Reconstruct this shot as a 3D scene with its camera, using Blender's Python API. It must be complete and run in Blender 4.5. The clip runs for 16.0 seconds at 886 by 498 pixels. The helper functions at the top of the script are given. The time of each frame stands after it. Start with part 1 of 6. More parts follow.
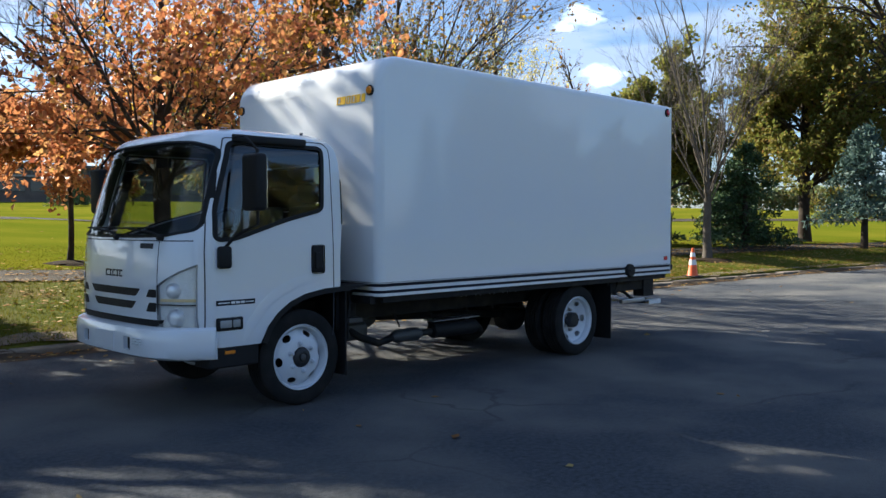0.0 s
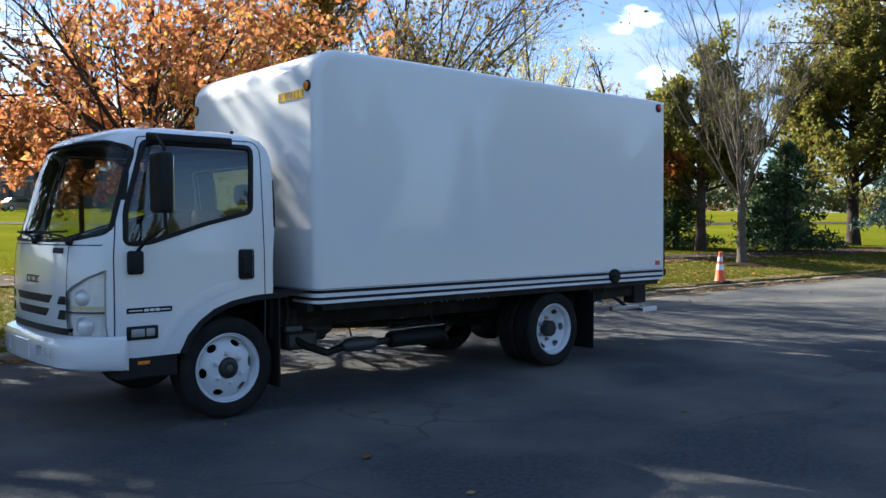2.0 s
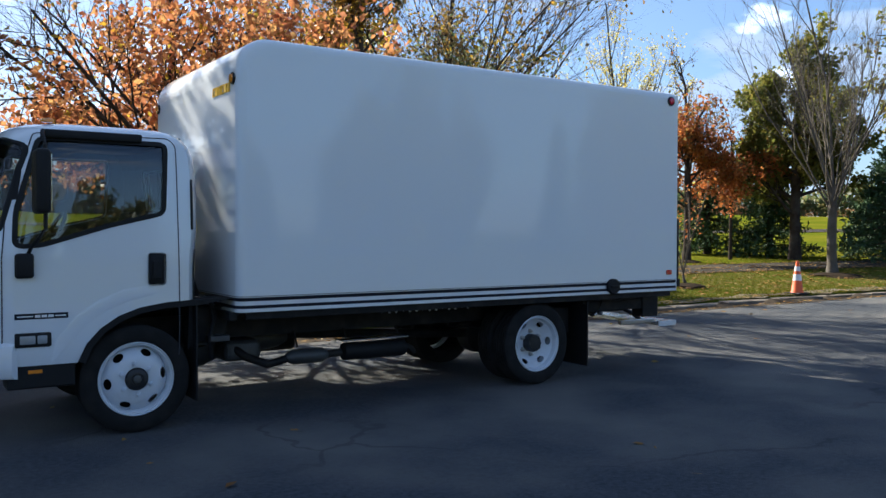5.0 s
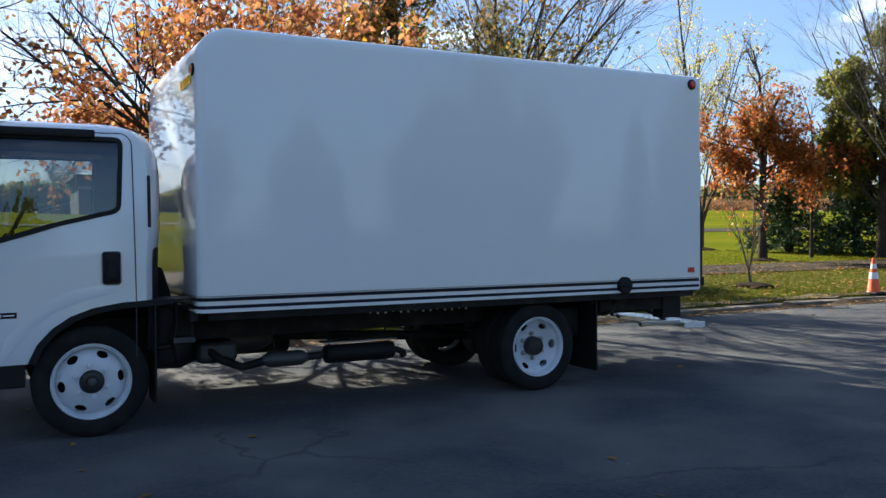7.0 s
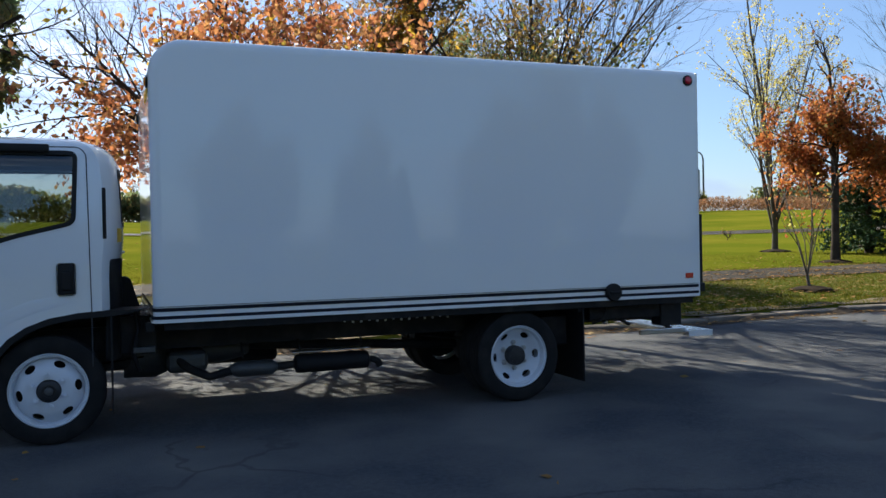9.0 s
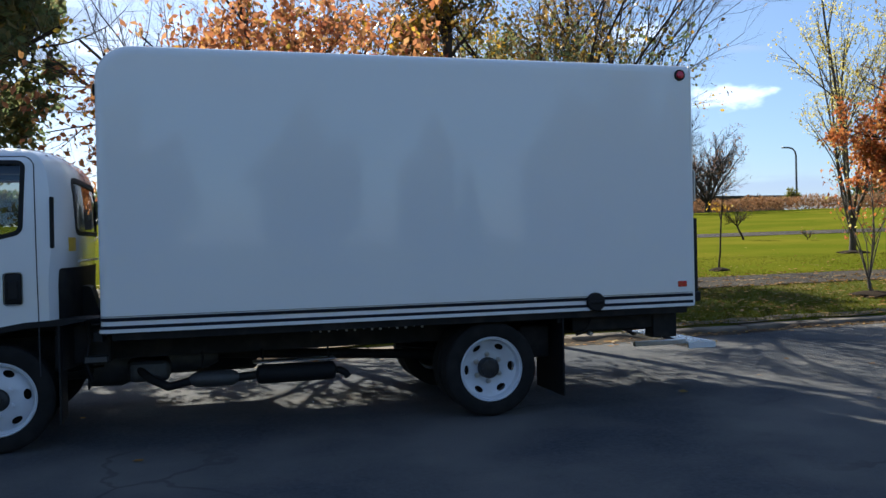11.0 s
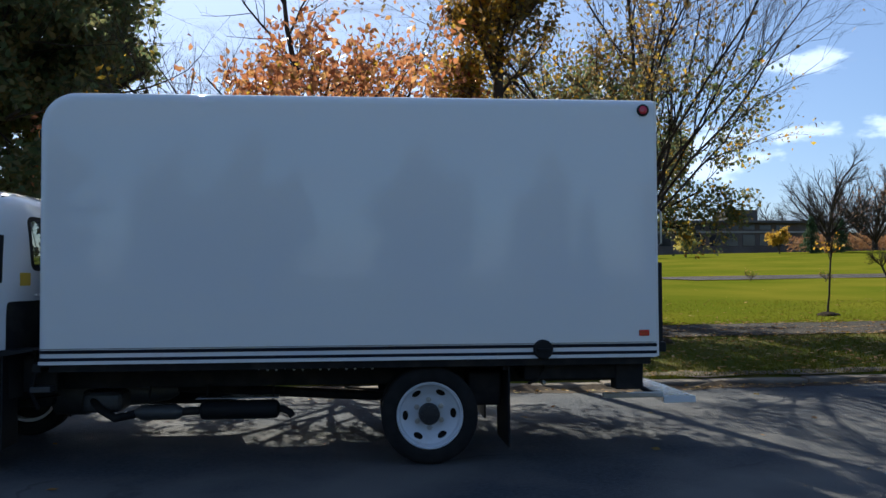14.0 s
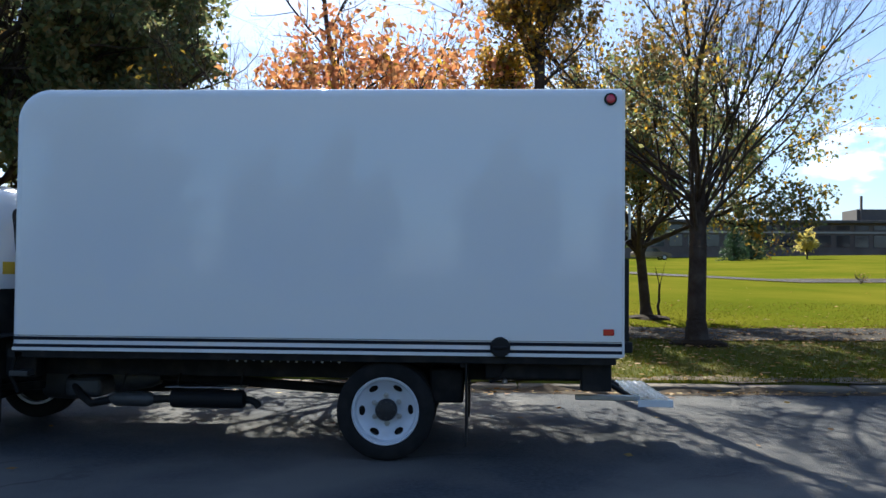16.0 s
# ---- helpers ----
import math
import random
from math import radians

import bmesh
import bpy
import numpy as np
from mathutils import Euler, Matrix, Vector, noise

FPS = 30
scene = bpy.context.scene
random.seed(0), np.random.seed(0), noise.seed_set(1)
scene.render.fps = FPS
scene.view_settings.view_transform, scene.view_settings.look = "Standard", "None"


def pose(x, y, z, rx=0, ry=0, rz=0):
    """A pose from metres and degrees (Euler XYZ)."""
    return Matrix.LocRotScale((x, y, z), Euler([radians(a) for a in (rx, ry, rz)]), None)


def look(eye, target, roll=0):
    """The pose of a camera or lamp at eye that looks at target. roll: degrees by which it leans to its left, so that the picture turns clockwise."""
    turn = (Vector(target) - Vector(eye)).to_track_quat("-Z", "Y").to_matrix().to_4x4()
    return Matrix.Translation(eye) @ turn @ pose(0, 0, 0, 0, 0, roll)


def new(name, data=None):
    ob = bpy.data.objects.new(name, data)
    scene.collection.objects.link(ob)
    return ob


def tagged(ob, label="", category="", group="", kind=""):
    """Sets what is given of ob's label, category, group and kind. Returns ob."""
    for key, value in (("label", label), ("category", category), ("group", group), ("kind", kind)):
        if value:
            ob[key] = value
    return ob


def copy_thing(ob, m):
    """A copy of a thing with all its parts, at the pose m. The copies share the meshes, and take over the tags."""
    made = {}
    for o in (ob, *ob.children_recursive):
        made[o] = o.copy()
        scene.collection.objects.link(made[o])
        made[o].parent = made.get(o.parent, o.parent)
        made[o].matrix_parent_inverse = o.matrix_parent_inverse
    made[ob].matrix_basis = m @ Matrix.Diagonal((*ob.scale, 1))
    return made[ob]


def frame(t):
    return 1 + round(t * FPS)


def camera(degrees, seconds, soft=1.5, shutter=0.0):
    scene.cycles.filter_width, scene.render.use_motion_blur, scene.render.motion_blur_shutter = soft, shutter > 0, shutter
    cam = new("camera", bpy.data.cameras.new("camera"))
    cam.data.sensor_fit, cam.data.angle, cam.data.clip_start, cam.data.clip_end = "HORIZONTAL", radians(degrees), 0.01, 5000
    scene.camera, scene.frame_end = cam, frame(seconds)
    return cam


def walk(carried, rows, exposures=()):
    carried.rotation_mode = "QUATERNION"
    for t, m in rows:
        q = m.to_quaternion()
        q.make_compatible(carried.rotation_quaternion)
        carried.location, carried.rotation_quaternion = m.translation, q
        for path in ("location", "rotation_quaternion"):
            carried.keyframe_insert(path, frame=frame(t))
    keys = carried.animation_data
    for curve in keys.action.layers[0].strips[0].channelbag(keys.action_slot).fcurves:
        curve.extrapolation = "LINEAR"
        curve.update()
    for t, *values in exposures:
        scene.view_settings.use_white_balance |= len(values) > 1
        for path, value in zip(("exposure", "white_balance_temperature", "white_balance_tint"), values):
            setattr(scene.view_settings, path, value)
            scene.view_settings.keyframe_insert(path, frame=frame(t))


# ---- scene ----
cam = camera(54.8, 16.0)
PATH = [
    (0, (-4.902, -5.657, 1.518), (-3.483, -4.249, 1.455), -0.0),
    (0.5, (-4.643, -5.815, 1.512), (-3.25, -4.381, 1.452), 0.5),
    (1, (-4.406, -5.886, 1.512), (-3.036, -4.43, 1.445), 0.5),
    (1.5, (-4.144, -5.92, 1.496), (-2.795, -4.445, 1.439), 0.5),
    (2, (-3.876, -5.977, 1.499), (-2.553, -4.478, 1.447), -0.2),
    (2.5, (-3.61, -6.135, 1.489), (-2.317, -4.61, 1.444), 0.0),
    (3, (-3.346, -6.177, 1.473), (-2.098, -4.615, 1.424), -0.1),
    (3.5, (-3.091, -6.175, 1.473), (-1.871, -4.591, 1.431), -0.3),
    (4, (-2.841, -6.22, 1.488), (-1.654, -4.611, 1.448), -0.1),
    (6.5, (-1.563, -6.41, 1.461), (-0.59, -4.664, 1.424), -0.2),
    (7, (-1.312, -6.416, 1.443), (-0.387, -4.643, 1.406), -0.4),
    (7.5, (-1.072, -6.406, 1.468), (-0.185, -4.613, 1.431), -0.6),
    (8, (-0.832, -6.449, 1.478), (0.011, -4.635, 1.446), -1.0),
    (8.5, (-0.563, -6.621, 1.481), (0.222, -4.782, 1.453), -0.9),
    (9, (-0.31, -6.69, 1.456), (0.422, -4.828, 1.431), -1.1),
    (11.5, (1.081, -6.749, 1.513), (1.568, -4.809, 1.492), -1.0),
    (12, (1.414, -6.811, 1.528), (1.844, -4.858, 1.506), -0.7),
    (12.5, (1.688, -6.848, 1.508), (2.044, -4.88, 1.489), -0.8),
    (13, (1.952, -6.798, 1.534), (2.257, -4.821, 1.553), -0.5),
    (13.5, (2.228, -6.825, 1.538), (2.477, -4.842, 1.608), -0.5),
    (14, (2.54, -6.889, 1.54), (2.72, -4.898, 1.602), -0.3),
    (14.5, (2.831, -6.858, 1.505), (2.935, -4.861, 1.567), 0.1),
    (15, (3.149, -6.822, 1.526), (3.193, -4.824, 1.589), 0.3),
    (15.5, (3.518, -6.822, 1.526), (3.492, -4.823, 1.587), 0.6),
    (16, (3.843, -6.786, 1.51), (3.747, -4.789, 1.568), 0.5),
]
walk(cam, [(t, look(eye, target, roll)) for t, eye, target, roll in PATH], [(0, 1.76, 5250, 10), (1, 1.66, 5250, 10), (2, 1.92, 5250, 10), (2.5, 1.88, 5250, 10), (3.5, 1.72, 5200, 10), (4, 1.72, 5200, 10), (7, 1.72, 5250, 10), (7.5, 1.6, 5240, 10), (8, 1.38, 5220, 10), (8.5, 1.3, 5200, 10), (9, 1.47, 5200, 10), (11.5, 1.41, 5130, 10), (12, 1.6, 5210, 10), (12.5, 1.63, 5210, 10), (13, 1.51, 5130, 10), (13.5, 1.26, 5100, 10), (14, 1.15, 5080, 10), (15, 1.31, 5080, 10), (15.5, 1.33, 5080, 10), (16, 1.66, 5080, 10)])

# ---------------------------------------------------------------- light
SUN_AZ, SUN_EL = radians(-13.0), radians(32.5)
TO_SUN = Vector((math.sin(SUN_AZ) * math.cos(SUN_EL), math.cos(SUN_AZ) * math.cos(SUN_EL), math.sin(SUN_EL)))

world = bpy.data.worlds.new("world")
scene.world = world
world.use_nodes = True
wn, wl = world.node_tree.nodes, world.node_tree.links
wn.clear()
w_out = wn.new("ShaderNodeOutputWorld")
w_bg = wn.new("ShaderNodeBackground")
w_sky = wn.new("ShaderNodeTexSky")
w_sky.sky_type = "NISHITA"
w_sky.sun_disc = False
w_sky.sun_elevation, w_sky.sun_rotation = SUN_EL, SUN_AZ
w_sky.air_density, w_sky.dust_density, w_sky.ozone_density = 1.0, 0.7, 1.8
w_co = wn.new("ShaderNodeTexCoord")
w_map = wn.new("ShaderNodeMapping")
w_map.inputs["Scale"].default_value = (1.0, 1.0, 4.5)
w_noise = wn.new("ShaderNodeTexNoise")
w_noise.inputs["Scale"].default_value = 4.2
w_noise.inputs["Detail"].default_value = 7.0
w_noise.inputs["Roughness"].default_value = 0.5
w_ramp = wn.new("ShaderNodeValToRGB")
w_ramp.color_ramp.elements[0].position, w_ramp.color_ramp.elements[1].position = 0.52, 0.62
w_sep = wn.new("ShaderNodeSeparateXYZ")
w_low = wn.new("ShaderNodeMapRange")
w_low.inputs["From Min"].default_value, w_low.inputs["From Max"].default_value = 0.0, 0.05
w_mul = wn.new("ShaderNodeMath")
w_mul.operation = "MULTIPLY"
w_mul2 = wn.new("ShaderNodeMath")
w_mul2.operation = "MULTIPLY"
w_mul2.inputs[1].default_value = 0.75
w_mix = wn.new("ShaderNodeMix")
w_mix.data_type = "RGBA"
w_mix.inputs["B"].default_value = (5.3, 5.7, 6.2, 1)
wl.new(w_co.outputs["Generated"], w_map.inputs["Vector"])
wl.new(w_map.outputs["Vector"], w_noise.inputs["Vector"])
wl.new(w_noise.outputs["Fac"], w_ramp.inputs["Fac"])
wl.new(w_co.outputs["Generated"], w_sep.inputs["Vector"])
wl.new(w_sep.outputs["Z"], w_low.inputs["Value"])
wl.new(w_ramp.outputs["Color"], w_mul.inputs[0])
wl.new(w_low.outputs["Result"], w_mul.inputs[1])
wl.new(w_mul.outputs["Value"], w_mul2.inputs[0])
w_veil = wn.new("ShaderNodeMath")
w_veil.operation = "MAXIMUM"
w_sunward = wn.new("ShaderNodeVectorMath")
w_sunward.operation = "DOT_PRODUCT"
w_sunward.inputs[1].default_value = TO_SUN[:]
wl.new(w_co.outputs["Generated"], w_sunward.inputs[0])
w_haze = wn.new("ShaderNodeMapRange")
w_haze.inputs["From Min"].default_value, w_haze.inputs["From Max"].default_value = 0.15, 0.95
w_haze.inputs["To Max"].default_value = 0.40
wl.new(w_sunward.outputs["Value"], w_haze.inputs["Value"])
wl.new(w_haze.outputs["Result"], w_veil.inputs[1])
wl.new(w_mul2.outputs["Value"], w_veil.inputs[0])


def sky_math(operation, a, b):
    nd = wn.new("ShaderNodeMath")
    nd.operation = operation
    for sock, v in zip(nd.inputs, (a, b)):
        if isinstance(v, float):
            sock.default_value = v
        else:
            wl.new(v, sock)
    return nd.outputs[0]


def sky_dot(v):
    nd = wn.new("ShaderNodeVectorMath")
    nd.operation = "DOT_PRODUCT"
    wl.new(w_co.outputs["Generated"], nd.inputs[0])
    nd.inputs[1].default_value = v
    return nd.outputs["Value"]


# small bright clouds low over the lawn and the street: heading, height, half width, half depth
w_puff = wn.new("ShaderNodeTexNoise")
w_puff.inputs["Scale"].default_value, w_puff.inputs["Detail"].default_value = 26.0, 5.0
w_flat = wn.new("ShaderNodeMapping")
w_flat.inputs["Scale"].default_value = (1.0, 1.0, 2.2)
wl.new(w_co.outputs["Generated"], w_flat.inputs["Vector"])
wl.new(w_flat.outputs["Vector"], w_puff.inputs["Vector"])
ragged = sky_math("MULTIPLY", sky_math("SUBTRACT", w_puff.outputs["Fac"], 0.5), 5.0)
cloud = 0.0
for az, el, wide, deep in ((53.9, 13.1, 0.034, 0.014), (55.5, 9.4, 0.026, 0.013), (33.9, 8.6, 0.05, 0.017), (27.0, 8.6, 0.075, 0.011), (25.6, 7.3, 0.034, 0.010),
                           (28.2, 12.9, 0.05, 0.014), (22.4, 7.4, 0.05, 0.036), (-1.0, 11.5, 0.15, 0.05), (15.5, 10.7, 0.07, 0.045)):
    az, el = radians(az), radians(el)
    ahead = Vector((math.sin(az) * math.cos(el), math.cos(az) * math.cos(el), math.sin(el)))
    aside = Vector((math.cos(az), -math.sin(az), 0.0))
    over = aside.cross(ahead)
    a2 = sky_math("POWER", sky_math("ABSOLUTE", sky_math("DIVIDE", sky_dot(aside), wide), 0.0), 2.0)
    b2 = sky_math("POWER", sky_math("ABSOLUTE", sky_math("DIVIDE", sky_dot(over), deep), 0.0), 2.0)
    body = sky_math("ADD", sky_math("SUBTRACT", 0.75, sky_math("ADD", a2, b2)), ragged)
    soft_edge = wn.new("ShaderNodeMapRange")
    soft_edge.interpolation_type = "SMOOTHSTEP"
    soft_edge.inputs["From Min"].default_value, soft_edge.inputs["From Max"].default_value = -0.3, 0.9
    soft_edge.inputs["To Max"].default_value = 0.85
    wl.new(body, soft_edge.inputs["Value"])
    facing = sky_math("GREATER_THAN", sky_dot(ahead), 0.8)
    cloud = sky_math("MAXIMUM", cloud, sky_math("MULTIPLY", soft_edge.outputs["Result"], facing))
w_white = wn.new("ShaderNodeMix")
w_white.data_type = "RGBA"
w_white.inputs["B"].default_value = (11.5, 11.8, 12.2, 1)
wl.new(w_veil.outputs["Value"], w_mix.inputs["Factor"])
wl.new(w_mix.outputs["Result"], w_white.inputs["A"])
wl.new(cloud, w_white.inputs["Factor"])
wl.new(w_white.outputs["Result"], w_bg.inputs["Color"])
wl.new(w_sky.outputs["Color"], w_mix.inputs["A"])
w_bg.inputs["Strength"].default_value = 0.045
wl.new(w_bg.outputs["Background"], w_out.inputs["Surface"])

sun = new("sun", bpy.data.lights.new("sun", "SUN"))
sun.data.energy, sun.data.angle, sun.data.color = 5.0, radians(0.55), (1.0, 0.82, 0.545)
sun.matrix_world = look((TO_SUN * 60)[:], (0, 0, 0))

# ---------------------------------------------------------------- materials


def mat(name, colour, rough=0.6, metal=0.0, vary=0.12, scale=6.0, bump=0.0, bump_scale=80.0, coat=0.0, spec=0.5,
        second=None, second_scale=1.2, second_at=(0.45, 0.65), rough_vary=0.08, random_by="", spread=0.0):
    """A surface with colour variation at two scales, uneven gloss and fine relief, in real size."""
    m = bpy.data.materials.new(name)
    m.use_nodes = True
    n, l = m.node_tree.nodes, m.node_tree.links
    b = n["Principled BSDF"]
    co = n.new("ShaderNodeTexCoord")
    fine = n.new("ShaderNodeTexNoise")
    fine.inputs["Scale"].default_value, fine.inputs["Detail"].default_value = scale, 6
    l.new(co.outputs["Object"], fine.inputs["Vector"])
    dark = tuple(c * (1 - vary) for c in colour)
    light = tuple(min(1, c * (1 + vary)) for c in colour)
    mix = n.new("ShaderNodeMix")
    mix.data_type = "RGBA"
    mix.inputs["A"].default_value, mix.inputs["B"].default_value = (*dark, 1), (*light, 1)
    l.new(fine.outputs["Fac"], mix.inputs["Factor"])
    colour_out = mix.outputs["Result"]
    if second:
        big = n.new("ShaderNodeTexNoise")
        big.inputs["Scale"].default_value, big.inputs["Detail"].default_value = second_scale, 5
        l.new(co.outputs["Object"], big.inputs["Vector"])
        rng = n.new("ShaderNodeMapRange")
        rng.inputs["From Min"].default_value, rng.inputs["From Max"].default_value = second_at
        l.new(big.outputs["Fac"], rng.inputs["Value"])
        mix2 = n.new("ShaderNodeMix")
        mix2.data_type = "RGBA"
        mix2.inputs["B"].default_value = (*second, 1)
        l.new(colour_out, mix2.inputs["A"])
        l.new(rng.outputs["Result"], mix2.inputs["Factor"])
        colour_out = mix2.outputs["Result"]
    if random_by:
        if random_by == "object":
            src = n.new("ShaderNodeObjectInfo").outputs["Random"]
        else:
            src = n.new("ShaderNodeNewGeometry").outputs["Random Per Island"]
        hsv = n.new("ShaderNodeHueSaturation")
        r2 = n.new("ShaderNodeMapRange")
        r2.inputs["To Min"].default_value, r2.inputs["To Max"].default_value = 1 - spread, 1 + spread
        l.new(src, r2.inputs["Value"])
        l.new(r2.outputs["Result"], hsv.inputs["Value"])
        l.new(colour_out, hsv.inputs["Color"])
        colour_out = hsv.outputs["Color"]
    l.new(colour_out, b.inputs["Base Color"])
    rr = n.new("ShaderNodeMapRange")
    rr.inputs["To Min"].default_value, rr.inputs["To Max"].default_value = max(0.01, rough - rough_vary), min(1, rough + rough_vary)
    l.new(fine.outputs["Fac"], rr.inputs["Value"])
    l.new(rr.outputs["Result"], b.inputs["Roughness"])
    b.inputs["Metallic"].default_value = metal
    b.inputs["Specular IOR Level"].default_value = spec
    b.inputs["Coat Weight"].default_value = coat
    b.inputs["Coat Roughness"].default_value = 0.03
    if bump:
        t = n.new("ShaderNodeTexNoise")
        t.inputs["Scale"].default_value, t.inputs["Detail"].default_value = bump_scale, 4
        l.new(co.outputs["Object"], t.inputs["Vector"])
        bp = n.new("ShaderNodeBump")
        bp.inputs["Strength"].default_value, bp.inputs["Distance"].default_value = bump, 0.02
        l.new(t.outputs["Fac"], bp.inputs["Height"])
        l.new(bp.outputs["Normal"], b.inputs["Normal"])
    return m


def leaf_mat(name, stops, through_part=0.45, gloss=0.45):
    """Thin leaves: each leaf takes its own colour from stops, and lets light through."""
    m = bpy.data.materials.new(name)
    m.use_nodes = True
    n, l = m.node_tree.nodes, m.node_tree.links
    b, out = n["Principled BSDF"], n["Material Output"]
    geo = n.new("ShaderNodeNewGeometry")
    ramp = n.new("ShaderNodeValToRGB")
    e = ramp.color_ramp.elements
    while len(e) < len(stops):
        e.new(0.5)
    for i, c in enumerate(stops):
        e[i].position, e[i].color = i / (len(stops) - 1), (*c, 1)
    l.new(geo.outputs["Random Per Island"], ramp.inputs["Fac"])
    l.new(ramp.outputs["Color"], b.inputs["Base Color"])
    b.inputs["Roughness"].default_value = gloss
    b.inputs["Specular IOR Level"].default_value = 0.18
    tr = n.new("ShaderNodeBsdfTranslucent")
    l.new(ramp.outputs["Color"], tr.inputs["Color"])
    mx = n.new("ShaderNodeMixShader")
    mx.inputs["Fac"].default_value = through_part
    l.new(b.outputs["BSDF"], mx.inputs[1])
    l.new(tr.outputs["BSDF"], mx.inputs[2])
    l.new(mx.outputs["Shader"], out.inputs["Surface"])
    return m


def glass_mat(name, tint, rough=0.0, clear=0.9, ior=1.5):
    """A thin pane: tinted, see-through, with a mirror sheen that grows at grazing angles."""
    m = bpy.data.materials.new(name)
    m.use_nodes = True
    n, l = m.node_tree.nodes, m.node_tree.links
    out = n["Material Output"]
    n.remove(n["Principled BSDF"])
    t = n.new("ShaderNodeBsdfTransparent")
    t.inputs["Color"].default_value = (*[c * clear for c in tint], 1)
    g = n.new("ShaderNodeBsdfGlossy")
    g.inputs["Roughness"].default_value = rough
    f = n.new("ShaderNodeFresnel")
    f.inputs["IOR"].default_value = ior
    mx = n.new("ShaderNodeMixShader")
    l.new(f.outputs["Fac"], mx.inputs["Fac"])
    l.new(t.outputs["BSDF"], mx.inputs[1])
    l.new(g.outputs["BSDF"], mx.inputs[2])
    l.new(mx.outputs["Shader"], out.inputs["Surface"])
    return m


def asphalt_mat(name, colour, worn, crack_scale, crack_width):
    m = mat(name, colour, 0.9, vary=0.75, scale=26, bump=1.0, bump_scale=90, second=worn, second_scale=0.55, second_at=(0.42, 0.66), spec=0.10)
    n, l = m.node_tree.nodes, m.node_tree.links
    b = n["Principled BSDF"]
    old = b.inputs["Base Color"].links[0].from_socket
    co = n.new("ShaderNodeTexCoord")
    warp = n.new("ShaderNodeTexNoise")
    warp.inputs["Scale"].default_value, warp.inputs["Detail"].default_value = 1.1, 4
    l.new(co.outputs["Object"], warp.inputs["Vector"])
    add = n.new("ShaderNodeMix")
    add.data_type = "VECTOR"
    add.inputs["Factor"].default_value = 0.5
    l.new(co.outputs["Object"], add.inputs["A"])
    l.new(warp.outputs["Color"], add.inputs["B"])
    v = n.new("ShaderNodeTexVoronoi")
    v.feature = "DISTANCE_TO_EDGE"
    v.inputs["Scale"].default_value = crack_scale
    l.new(add.outputs["Result"], v.inputs["Vector"])
    r = n.new("ShaderNodeMapRange")
    r.inputs["From Min"].default_value, r.inputs["From Max"].default_value = crack_width * 0.4, crack_width
    r.inputs["To Min"].default_value, r.inputs["To Max"].default_value = 0.32, 0.0
    l.new(v.outputs["Distance"], r.inputs["Value"])
    # cracks open only in places
    patch = n.new("ShaderNodeTexNoise")
    patch.inputs["Scale"].default_value = 0.5
    l.new(co.outputs["Object"], patch.inputs["Vector"])
    pr = n.new("ShaderNodeMapRange")
    pr.inputs["From Min"].default_value, pr.inputs["From Max"].default_value = 0.45, 0.6
    l.new(patch.outputs["Fac"], pr.inputs["Value"])
    mu = n.new("ShaderNodeMath")
    mu.operation = "MULTIPLY"
    l.new(r.outputs["Result"], mu.inputs[0])
    l.new(pr.outputs["Result"], mu.inputs[1])
    mx = n.new("ShaderNodeMix")
    mx.data_type = "RGBA"
    mx.inputs["B"].default_value = (0.012, 0.012, 0.013, 1)
    l.new(old, mx.inputs["A"])
    l.new(mu.outputs["Value"], mx.inputs["Factor"])
    # pale grit
    sp = n.new("ShaderNodeTexVoronoi")
    sp.inputs["Scale"].default_value = 75
    l.new(co.outputs["Object"], sp.inputs["Vector"])
    sr = n.new("ShaderNodeMapRange")
    sr.inputs["From Min"].default_value, sr.inputs["From Max"].default_value = 0.24, 0.14
    l.new(sp.outputs["Distance"], sr.inputs["Value"])
    sm = n.new("ShaderNodeMath")
    sm.operation = "MULTIPLY"
    sm.inputs[1].default_value = 0.6
    l.new(sr.outputs["Result"], sm.inputs[0])
    mx2 = n.new("ShaderNodeMix")
    mx2.data_type = "RGBA"
    mx2.inputs["B"].default_value = (0.18, 0.17, 0.155, 1)
    l.new(mx.outputs["Result"], mx2.inputs["A"])
    l.new(sm.outputs["Value"], mx2.inputs["Factor"])
    l.new(mx2.outputs["Result"], b.inputs["Base Color"])
    return m


M_BOX = mat("white gelcoat panel", (0.78, 0.80, 0.83), 0.5, vary=0.02, scale=0.9, bump=0.02, bump_scale=300.0, coat=0.85, spec=0.0, rough_vary=0.03)
M_PAINT = mat("white cab paint", (0.76, 0.78, 0.81), 0.22, vary=0.015, scale=2, coat=0.8, rough_vary=0.03)
M_TRIM = mat("white trim rail", (0.78, 0.78, 0.78), 0.35, vary=0.05, scale=8)
M_STRIPE = mat("dark navy stripe", (0.010, 0.012, 0.022), 0.4, spec=0.15, vary=0.2)
M_BLACK = mat("black plastic", (0.012, 0.012, 0.013), 0.6, spec=0.25, vary=0.25, scale=30, bump=0.1, bump_scale=200)
M_RUBBER = mat("black tyre rubber", (0.014, 0.014, 0.014), 0.85, spec=0.2, vary=0.3, scale=25, bump=0.15, bump_scale=120, second=(0.022, 0.021, 0.020), second_scale=6)
M_CHASSIS = mat("black chassis steel", (0.012, 0.012, 0.013), 0.65, spec=0.25, vary=0.3, scale=12, second=(0.03, 0.027, 0.024), second_scale=5, bump=0.1)
